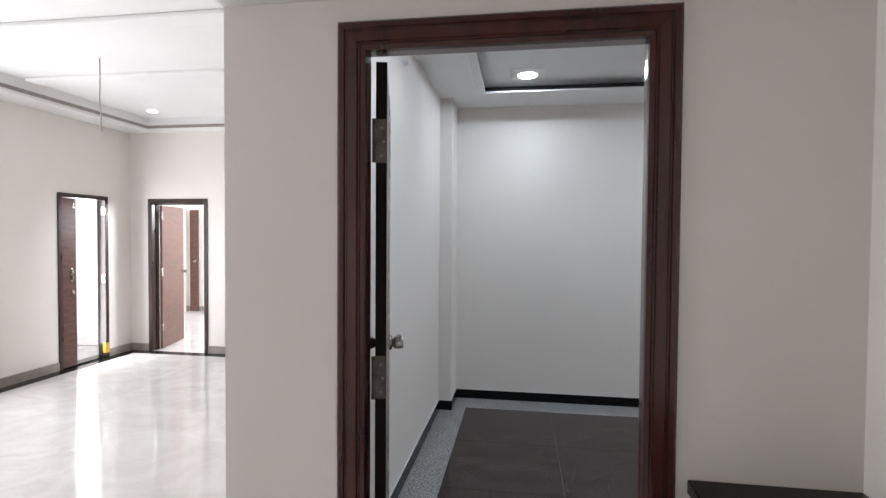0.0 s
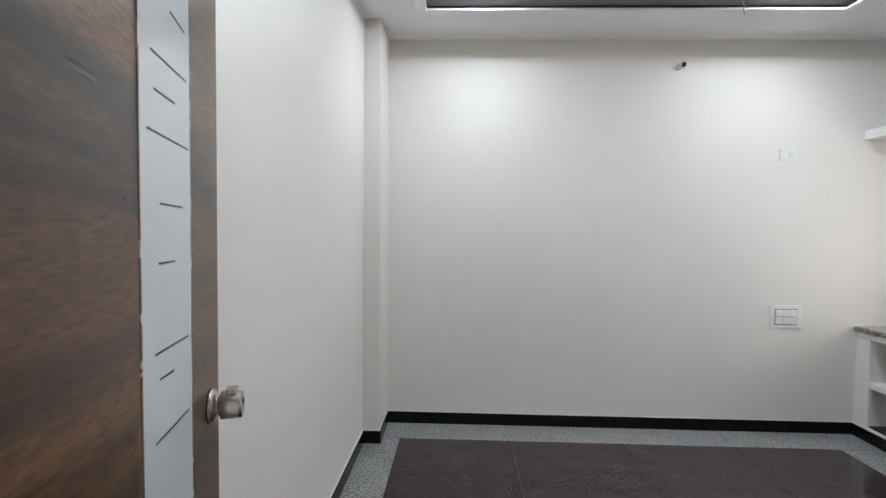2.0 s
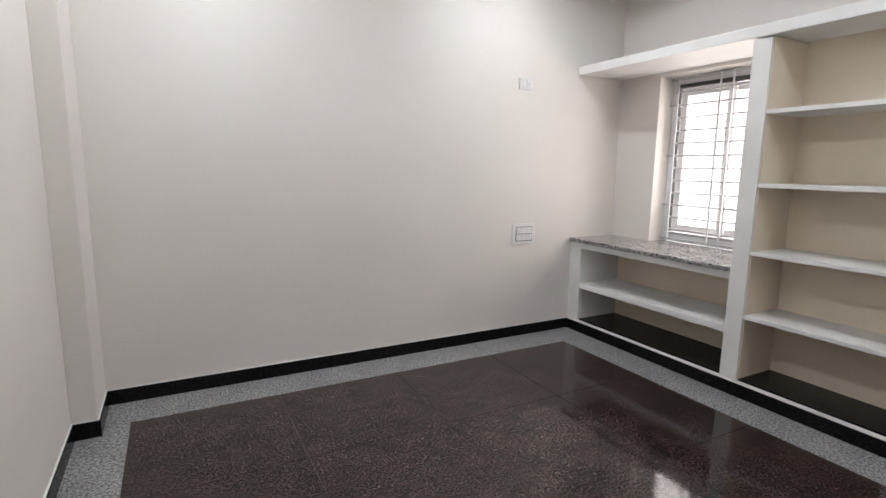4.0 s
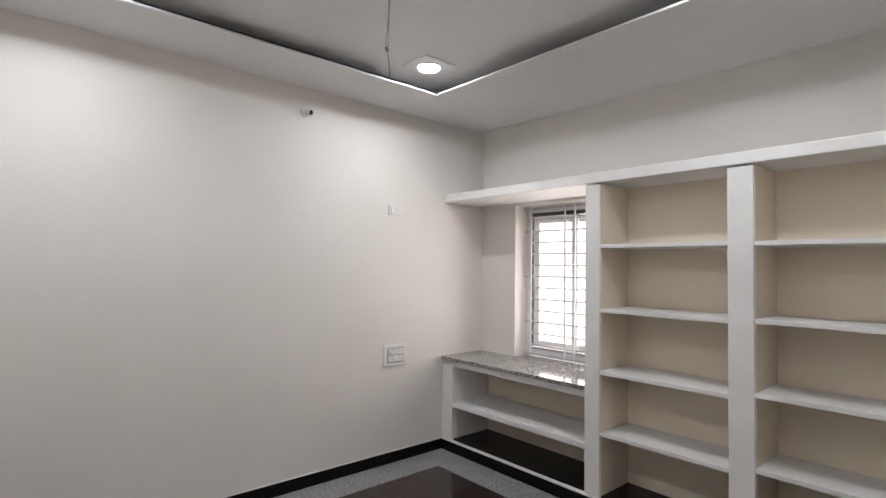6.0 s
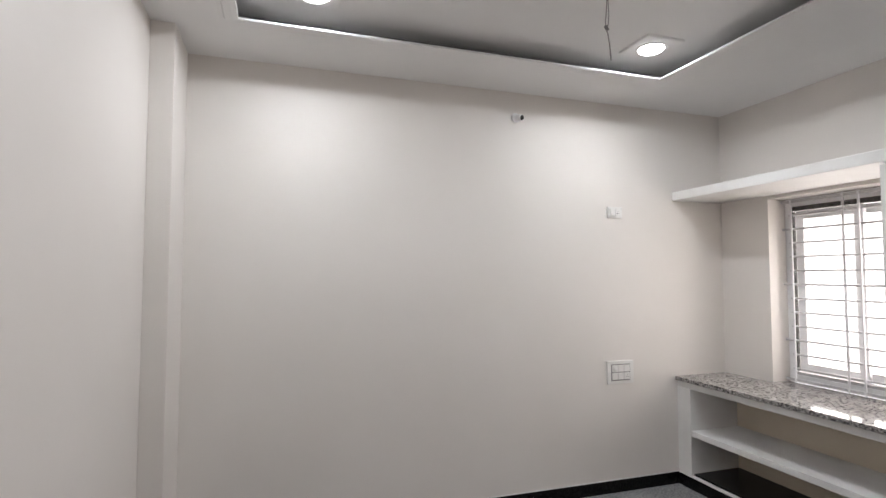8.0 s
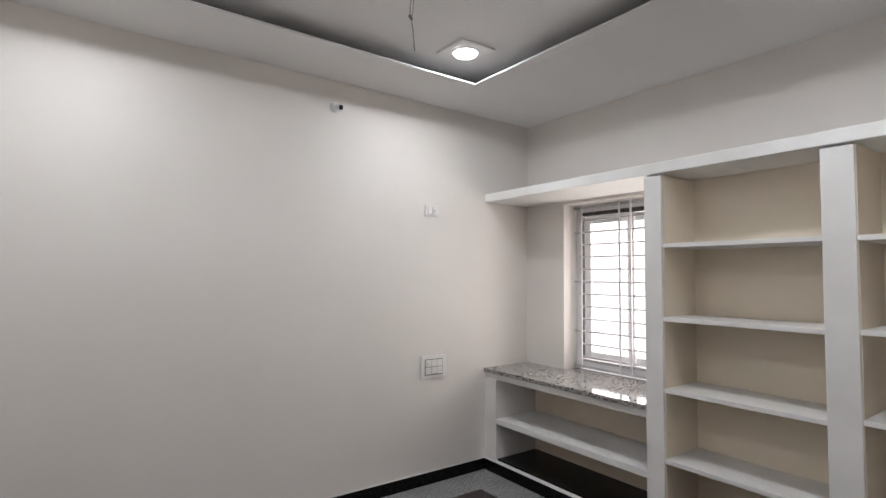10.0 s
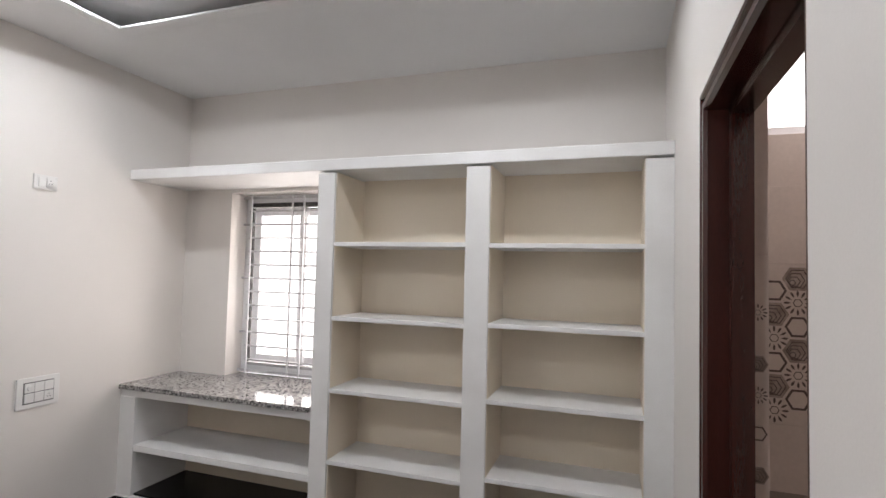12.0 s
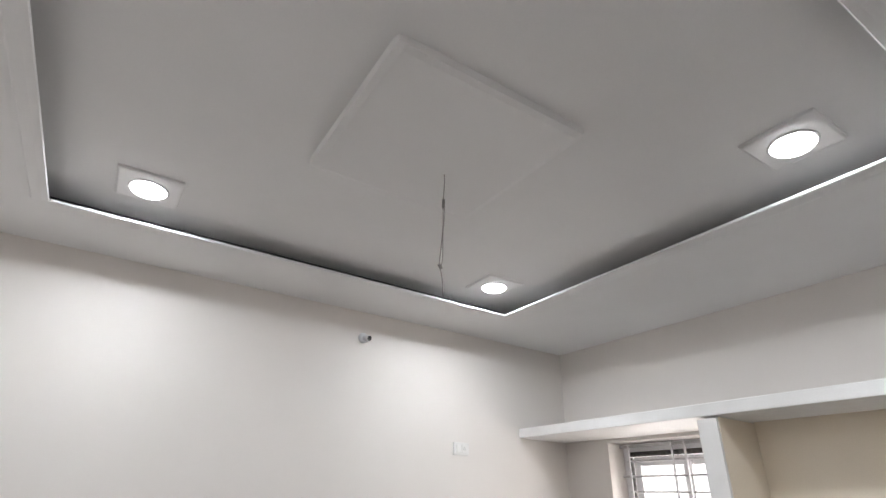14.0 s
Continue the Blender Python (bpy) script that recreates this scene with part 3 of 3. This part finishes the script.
strip = part("glass_strip", boxes((-0.0058, 0.3505, 0.009, 0.0012, 0.5655, LZ - 0.001)), GLASS_WHITE, door, "white glass strip with thin black slanted lines")
part("trim_line", boxes((-0.004, 0.346, 0.009, 0.002, 0.3502, LZ - 0.001), (-0.004, 0.5663, 0.009, 0.002, 0.569, LZ - 0.001)), STEEL, door, "thin metal edging")
LINES = [(0.56, 1.764, 0.89, 1.759), (0.17, 1.686, 0.91, 1.687), (0.22, 1.639, 0.64, 1.64), (0.1, 1.585, 0.96, 1.583), (0.31, 1.493, 0.8, 1.491), (0.28, 1.413, 0.61, 1.412), (0.19, 1.295, 0.91, 1.289), (0.28, 1.258, 0.56, 1.254), (0.19, 1.177, 0.92, 1.17), (0.3, 1.83, 0.75, 1.8), (0.2, 1.93, 0.85, 1.88), (0.35, 1.98, 0.6, 1.965), (0.2, 0.92, 0.8, 0.97), (0.3, 0.86, 0.6, 0.88), (0.15, 0.76, 0.9, 0.82), (0.3, 0.66, 0.7, 0.66), (0.2, 0.54, 0.85, 0.52)]
for a, za, b, zb in LINES:
    ya, yb = 0.356 + a * 0.208, 0.356 + b * 0.208
    lb = bmesh.new()
    ang = math.atan2(zb - za, yb - ya)
    ln = math.hypot(zb - za, yb - ya)
    bmesh.ops.create_cube(lb, size=1.0, matrix=Matrix.Translation((0.0014, (ya + yb) / 2, (za + zb) / 2 - 0.012)) @ Matrix.Rotation(ang, 4, "X") @ Matrix.Diagonal((0.001, ln, 0.0028, 1)))
    part("etched_line", lb, ETCH, strip)
kn = part("knob", lathe(bmesh.new(), [(0.032, 0.0), (0.033, 0.004), (0.028, 0.010), (0.019, 0.013), (0.018, 0.018), (0.0255, 0.021), (0.0265, 0.024), (0.0255, 0.054), (0.0235, 0.058), (0.012, 0.059), (0.011, 0.057)],
                          pose(0.0, 0.690, 1.114, 0, 90, 0)), STEEL, door, "round brushed steel knob", smooth=True)
part("latch_button", boxes((0.030, 0.676, 1.136, 0.050, 0.704, 1.147), bevel=0.003), STEEL, kn)
part("knob", lathe(bmesh.new(), [(0.032, 0.0), (0.028, 0.010), (0.014, 0.014), (0.014, 0.026), (0.026, 0.040), (0.027, 0.062), (0.010, 0.070)],
                   pose(-LT, 0.690, 1.114, 0, -90, 0)), STEEL, door, "round brushed steel knob", smooth=True)
for hz in (1.78, 1.095, 0.25):
    hg = part("hinge", boxes((-0.032, -0.003, hz, -0.002, 0.001, hz + 0.125), bevel=0.0008), HINGE, door, "dull steel butt hinge")
    part("hinge_pin", tube(bmesh.new(), (-0.037, -0.004, hz), (-0.037, -0.004, hz + 0.125), 0.006, 10), HINGE, hg)
    sc = bmesh.new()
    for k in (0.02, 0.06, 0.10):
        tube(sc, (-0.016 + (0.006 if k == 0.06 else 0), -0.0029, hz + k), (-0.016 + (0.006 if k == 0.06 else 0), -0.0042, hz + k), 0.004, 8)
    part("screw", sc, GREY_LINE, hg)
single("strike_plate", boxes((1.0730, -3.450, 1.385, 1.0758, -3.432, 1.455), bevel=0.0008), STEEL, "steel strike plate on the door jamb", "strike plate")

# ---- bathroom seen through its door ----
bprofile = [(0, 0), (0, 0.012), (0.006, 0.018), (0.018, 0.018), (0.024, 0.008), (0.034, 0.006), (0.040, 0.016), (0.056, 0.016), (0.062, 0.004), (0.066, -0.05), (0.084, -0.054), (0.084, -0.11), (0, -0.11)]
door_frame("door_frame", "dark polished wooden bathroom door frame", BX0 - 0.03, BX1, BZ, BATH + 0.012, 1, WOOD, bprofile)
BF = 3.70
bw = structure("wall_bathroom_end", boxes((BF, -5.2, -0.02, BF + 0.1, -4.75, 2.9), (BF, -3.58, -0.02, BF + 0.1, BATH - 0.12, 2.9), (BF, -4.75, -0.02, BF + 0.1, -3.58, 2.22)), TILE, "beige tiled bathroom wall with a high window", "wall")
structure("wall_bathroom_side", boxes((1.66, -5.3, -0.02, BF + 0.1, -5.2, 2.9), (1.66, -5.2, -0.02, 1.70, -3.42, 2.9)), TILE, "beige tiled bathroom wall", "wall")
pier = structure("wall_bathroom_pier", boxes((2.72, -3.428, -0.02, 2.90, BATH - 0.12, 2.9)), TILE, "beige tiled pier inside the bathroom door", "wall")
structure("ceiling_bathroom", boxes((1.66, -5.3, 2.9, BF + 0.1, BATH - 0.12, 3.0)), CEIL, "white bathroom ceiling", "ceiling")
structure("floor_bathroom", boxes((1.66, -5.3, -0.12, BF + 0.1, -3.54, -0.01), (1.66, -3.54, -0.12, BF + 0.1, BATH - 0.12, -0.01)), TILE_DARK, "taupe bathroom floor", "floor")


def hexagon(bm, c, r, depth, inner=0.0):
    """A hexagon in the yz plane, or a hexagonal ring when inner is given."""
    cx, cy, cz = c
    pts = [(cy + r * math.cos(math.radians(60 * k)), cz + r * math.sin(math.radians(60 * k))) for k in range(6)]
    a = [bm.verts.new((cx, y, z)) for y, z in pts]
    f = [bm.verts.new((cx - depth, y, z)) for y, z in pts]
    for k in range(6):
        j = (k + 1) % 6
        bm.faces.new((a[k], a[j], f[j], f[k]))
    if not inner:
        bm.faces.new(f)
        return bm
    g = [bm.verts.new((cx - depth, cy + inner * math.cos(math.radians(60 * k)), cz + inner * math.sin(math.radians(60 * k)))) for k in range(6)]
    for k in range(6):
        j = (k + 1) % 6
        bm.faces.new((f[k], f[j], g[j], g[k]))
    return bm


def tile_parts(parent, x, y0, y1, zones):
    for z0, z1, material, nm in zones:
        ob = new(nm, mesh_of(nm, boxes((x - 0.006, y0, z0 + 0.002, x, y1, z1 - 0.002), bevel=0.001), material))
        ob.parent = parent


tile_parts(bw, BF, -5.2, BATH - 0.12, [(0.0, 0.30, TILE_DARK, "tile"), (0.30, 0.60, TILE_DARK, "tile"), (0.60, 0.90, TILE, "tile"), (0.90, 1.62, TILE, "tile"), (1.62, 1.98, TILE, "tile")])
tile_parts(pier, 2.72, -3.428, BATH - 0.12, [(0.0, 0.6, TILE, "tile"), (0.6, 1.2, TILE, "tile"), (1.2, 1.62, TILE, "tile"), (1.62, 2.2, TILE, "tile")])


def petals(bm, c, r, count=12):
    """A ring of thin raised petals in the yz plane, facing -x."""
    cx, cy, cz = c
    for k in range(count):
        a = 2 * math.pi * k / count
        u, w = Vector((0, math.cos(a), math.sin(a))), Vector((0, -math.sin(a), math.cos(a)))
        mid_p = Vector((cx, cy, cz))
        ring = [mid_p + u * (r * q) + w * (r * h) for q, h in ((0.45, 0.0), (0.66, 0.085), (0.86, 0.075), (0.95, 0.0), (0.86, -0.075), (0.66, -0.085))]
        bm.faces.new([bm.verts.new(p) for p in ring])
    return hexagon(bm, (cx + 0.001, cy, cz), r * 0.34, 0.001, r * 0.27)


def grain(bm, c, r):
    """Nested wavy rings like wood grain in the yz plane, facing -x."""
    cx, cy, cz = c
    for k in range(4):
        hexagon(bm, (cx + 0.001, cy + r * 0.12 * k, cz - r * 0.10 * k), r * (0.86 - 0.2 * k), 0.001, r * (0.78 - 0.2 * k))
    return bm


def decor(parent, x, y, z, r, kind):
    """One decorated hexagonal tile: plain with an outline, a flower, or wood grain."""
    face = new("hexagon_tile", mesh_of("hexagon_tile", hexagon(bmesh.new(), (x, y, z), r * 0.97, 0.003), (TILE, TILE_GREY, TILE)[kind]))
    face.parent = parent
    c = (x - 0.0042, y, z)
    bm = bmesh.new()
    (lambda: hexagon(bm, (x - 0.0032, y, z), r * 0.84, 0.001, r * 0.66), lambda: grain(bm, c, r * 0.9), lambda: petals(bm, c, r * 0.95))[kind]()
    line = new("hexagon_pattern", mesh_of("hexagon_pattern", bm, TILE_LINE))
    line.parent = parent


R = 0.062
for col in range(8):
    for row in range(6):
        y = -3.50 - col * R * 1.5
        z = 0.96 + row * R * 1.74 + (R * 0.87 if col % 2 else 0)
        if y > -4.2:
            decor(bw, BF - 0.006, y, z, R, (col + 2 * row) % 3)
# narrow decorated tiles on the pier
for z, kind in ((0.62, 1), (0.73, 0), (0.86, 2), (0.98, 1), (1.10, 0), (1.21, 2), (1.30, 1), (1.45, 2)):
    decor(pier, 2.714, -3.399, z, 0.028, kind)
bwin = thing("window_2", "high frosted bathroom window, bright with daylight", "window", kind="structure", m=Matrix.Translation((BF, 0, 0)))
part("window_frame", boxes((0.02, -4.75, 2.22, 0.07, -4.71, 2.9), (0.02, -3.62, 2.22, 0.07, -3.58, 2.9), (0.02, -4.71, 2.22, 0.07, -3.62, 2.26)), UPVC, bwin)
part("pane", boxes((0.04, -4.71, 2.26, 0.046, -3.62, 2.9)), SKY_GLOW, bwin, "frosted glass lit by the sky")

# ---- hall outside the door ----
HL, HF, HC = -4.45, 1.25, 2.90
D1A, D1B, D1Z = 0.15, 0.86, 2.03
structure("wall_hall_left", boxes((HL - 0.15, D1B, -0.02, HL, HF, 3.2), (HL - 0.15, -0.85, -0.02, HL, D1A, 3.2), (HL - 0.15, D1A, D1Z, HL, D1B, 3.2),
                                  (HL - 0.15, -7.0, -0.02, HL, -5.5, 3.2), (HL - 0.15, -5.5, -0.02, HL, -0.85, 0.5), (HL - 0.15, -5.5, 2.5, HL, -0.85, 3.2), (HL - 0.15, -3.75, 0.5, HL, -2.95, 2.5)), PAINT, "cream painted hall wall", "wall")
D2A, D2B, D2Z = -4.185, -3.325, 2.03
structure("wall_hall_far", boxes((HL - 0.15, HF, -0.02, D2A, HF + 0.15, 3.2), (D2B, HF, -0.02, 0.0, HF + 0.15, 3.2), (D2A, HF, D2Z, D2B, HF + 0.15, 3.2)), PAINT, "cream painted hall wall with a doorway", "wall")
structure("wall_hall_back", boxes((HL - 0.15, -7.1, -0.02, 1.66, -7.0, 3.2)), PAINT, "cream painted hall wall", "wall")
structure("wall_hall_right", boxes((1.56, -7.0, -0.02, 1.66, EY0, 3.2)), PAINT, "white painted hall wall", "wall")
structure("wall_hall_end", boxes((-0.13, 0.16, -0.02, 0.0, HF, 3.2)), PAINT, "cream painted hall wall", "wall")
structure("floor_hall", boxes((HL - 0.15, -7.1, -0.12, -0.1, HF + 0.15, 0.0), (-0.1, -7.1, -0.12, 1.66, -3.54, 0.0)), MARBLE, "glossy white marble hall floor with soft veins", "floor")
HT = 0.36
structure("ceiling_hall", boxes((HL, HF - 0.13, HC, -0.1, HF, HC + 0.2), (HL, -7.0, HC, HL + HT, HF - 0.13, HC + 0.2), (-0.5, -7.0, HC, -0.1, HF - 0.13, HC + 0.2),
                                (HL + HT, -7.0, HC, -0.5, -5.5, HC + 0.2), (HL, -7.0, HC + 0.16, -0.1, HF, HC + 0.3)), CEIL, "white hall ceiling with a recessed tray", "ceiling")
structure("ceiling_beam_hall", boxes((-4.0, -0.62, HC + 0.125, -0.6, -0.45, HC + 0.16), (-3.2, -1.75, HC + 0.125, -0.6, -1.58, HC + 0.16), bevel=0.012), CEIL, "white raised bands of the hall ceiling", "ceiling")
# grey strips added as the shade line along the tray edge
structure("cove_shade_hall", boxes((HL + HT, HF - 0.145, HC + 0.03, -0.5, HF - 0.13, HC + 0.065), (HL + HT, -5.5, HC + 0.03, HL + HT + 0.015, HF - 0.145, HC + 0.065)), HALL_SKIRT_SHADE, "grey strip standing in for the shade line of the hall ceiling tray", "trim")
structure("ceiling_passage", boxes((-0.13, -7.0, 2.225, 1.66, EY0, 2.45), bevel=0.003), CEIL, "low white painted soffit over the passage", "ceiling")
structure("wall_passage_top", boxes((-0.13, -7.0, 2.45, -0.0, EY0, 3.2)), PAINT, "white painted beam above the soffit", "wall")
structure("baseboard_hall", boxes((HL, -7.0, 0.0, HL + 0.012, D1A, 0.10), (HL, D1B, 0.0, HL + 0.012, HF, 0.10), (HL + 0.012, HF - 0.012, 0.0, D2A, HF, 0.10), (D2B, HF - 0.012, 0.0, -0.1, HF, 0.10)), HALL_SKIRT_SHADE, "grey stone hall skirting", "skirting")
structure("floor_border_hall", boxes((HL + 0.012, -7.0, 0.0, HL + 0.15, HF - 0.012, 0.003), (HL + 0.15, HF - 0.15, 0.0, -0.1, HF - 0.012, 0.003)), BLACK, "black stone border of the hall floor", "floor border")
single("stone_counter", boxes((EX1 + 0.03, -4.10, 0.915, 1.56, EY0, 0.95), (EX1 + 0.10, -4.05, 0.0, 1.56, EY0, 0.915), bevel=0.004), BLACK, "black granite counter in the passage beside the door", "counter")

hp = [(0, 0), (0, 0.018), (0.05, 0.02), (0.055, 0.008), (0.06, -0.05), (0.075, -0.05), (0.075, -0.10), (0, -0.10)]
door_frame("door_frame", "dark brown wooden hall door frame", D2A, D2B, D2Z, HF - 0.012, -1, DARK_FRAME, hp)
d2 = thing("door_2", "open reddish-brown wooden hall door", "door", kind="structure", m=pose(D2A + 0.085, HF + 0.10, 0, 0, 0, 104))
part("leaf", boxes((0, -0.035, 0.01, 0.70, 0, D2Z - 0.08), bevel=0.002), HALL_WOOD, d2)
for z in (0.25, 1.0, 1.75):
    part("hinge", boxes((-0.01, -0.045, z, 0.012, -0.035, z + 0.11)), STEEL, d2)
part("knob", lathe(bmesh.new(), [(0.026, 0), (0.012, 0.012), (0.012, 0.03), (0.026, 0.04), (0.024, 0.06)], pose(0.64, -0.035, 1.02, 90, 0, 0)), STEEL, d2, smooth=True)
# the room beyond that doorway
structure("wall_beyond", boxes((-6.1, 4.6, -0.02, -1.4, 4.7, 3.0), (-6.1, HF + 0.15, -0.02, -6.0, 4.6, 3.0), (-1.5, HF + 0.15, -0.02, -1.4, 4.6, 3.0)), PAINT, "cream painted wall of the next room", "wall")
structure("ceiling_beyond", boxes((-6.1, HF + 0.15, 2.9, -1.4, 4.7, 3.0)), CEIL, "white ceiling of the next room", "ceiling")
structure("floor_beyond", boxes((-6.1, HF + 0.15, -0.12, -1.4, 4.7, 0.0)), MARBLE, "white marble floor of the next room", "floor")
structure("baseboard_beyond", boxes((-6.0, 4.585, 0.0, -1.5, 4.6, 0.10)), HALL_SKIRT_SHADE, "dark stone skirting of the next room", "skirting")
d3 = thing("door_3", "brown wooden inner door standing ajar", "door", kind="structure", m=Matrix.Translation((-5.87, 4.52, 0)))
part("leaf", boxes((0, 0, 0.01, 0.17, 0.04, 2.05), bevel=0.002), HALL_WOOD, d3)
part("knob", lathe(bmesh.new(), [(0.026, 0), (0.012, 0.012), (0.012, 0.03), (0.026, 0.04), (0.024, 0.06)], pose(0.13, 0, 1.02, 90, 0, 0)), STEEL, d3, smooth=True)

# double entrance door of the hall, one leaf open to the daylight
d1 = thing("door_4", "tall brown double door half open to bright daylight", "door", kind="structure", m=Matrix.Translation((HL, D1A, 0)))
W1 = D1B - D1A
part("door_frame", boxes((-0.10, 0.0, 0, 0.015, 0.05, D1Z), (-0.10, W1 - 0.05, 0, 0.015, W1, D1Z), (-0.10, 0.05, D1Z - 0.05, 0.015, W1 - 0.05, D1Z), bevel=0.004), DARK_FRAME, d1)
lf = part("leaf", boxes((-0.03, 0.05, 0.02, 0.012, 0.235, D1Z - 0.055), bevel=0.003), HALL_WOOD, d1)
part("handle", boxes((0.012, 0.16, 1.02, 0.04, 0.175, 1.14), (0.012, 0.155, 1.0, 0.016, 0.18, 1.16), bevel=0.002), STEEL, lf, "steel pull handle")
part("bolt", boxes((0.012, 0.17, 0.86, 0.022, 0.20, 0.91), (0.012, 0.19, 1.86, 0.02, 0.205, 1.96), bevel=0.002), STEEL, lf, "steel door bolt")
part("bolt", boxes((-0.03, W1 - 0.062, 1.80, 0.012, W1 - 0.05, 1.9), (-0.03, W1 - 0.062, 0.95, 0.012, W1 - 0.05, 1.05), bevel=0.002), STEEL, d1, "steel lock plates")
part("tape", boxes((0.0155, W1 - 0.049, 0.06, 0.019, W1 - 0.004, 0.19), (-0.03, W1 - 0.054, 0.06, 0.0155, W1 - 0.0505, 0.19)), YELLOW, d1, "yellow tape on the frame foot")
structure("door_sill", boxes((HL - 0.15, D1A, 0.0, HL, D1B, 0.02)), BLACK, "dark stone door sill", "sill")
structure("veranda_floor", boxes((-9.0, -3.0, -0.12, HL - 0.15, 3.0, -0.01)), MARBLE, "pale stone veranda floor", "floor")
structure("veranda_wall", boxes((-8.0, -3.0, -0.01, -7.8, 3.0, 0.32)), PAINT, "low white parapet of the veranda", "wall")
structure("backdrop_veranda", boxes((-12.1, -9.0, -1.0, -12.0, 9.0, 6.0)), SKY_GLOW, "bright white sky beyond the veranda", "backdrop")
hw = thing("hall_fan_cable", "thin fan wire hanging from the hall ceiling", "cable", m=Matrix.Translation((-2.84, -1.0, HC + 0.16)))
cable("wire", [(0, 0, 0), (0.003, 0, -0.2), (-0.006, 0, -0.38), (0.012, 0, -0.5), (-0.008, 0.01, -0.56), (0.014, 0, -0.62)], 0.005, WIRE, hw)
hl = thing("ceiling_light", "round white recessed LED hall light, switched on", "ceiling light", m=Matrix.Translation((-3.72, 0.75, HC + 0.16)))
part("diffuser", lathe(bmesh.new(), [(0.055, 0.0), (0.055, -0.010), (0.045, -0.012)], Matrix.Identity(4), 30), LED_GLOW, hl)

# small fixtures
pipe = thing("conduit_stub", "short white plastic conduit end on the wall", "conduit", m=pose(0.0, -1.80, 2.63, 0, 90, 0))
part("collar", lathe(bmesh.new(), [(0.020, 0.0), (0.020, 0.004), (0.014, 0.006)], Matrix.Identity(4), 18), UPVC, pipe, smooth=True)
part("tube", lathe(bmesh.new(), [(0.011, 0.004), (0.011, 0.030), (0.009, 0.031)], Matrix.Identity(4), 18), UPVC, pipe, smooth=True)
copy_thing(cc, pose(2.09, BATH, 2.59, -90, 0, 0))
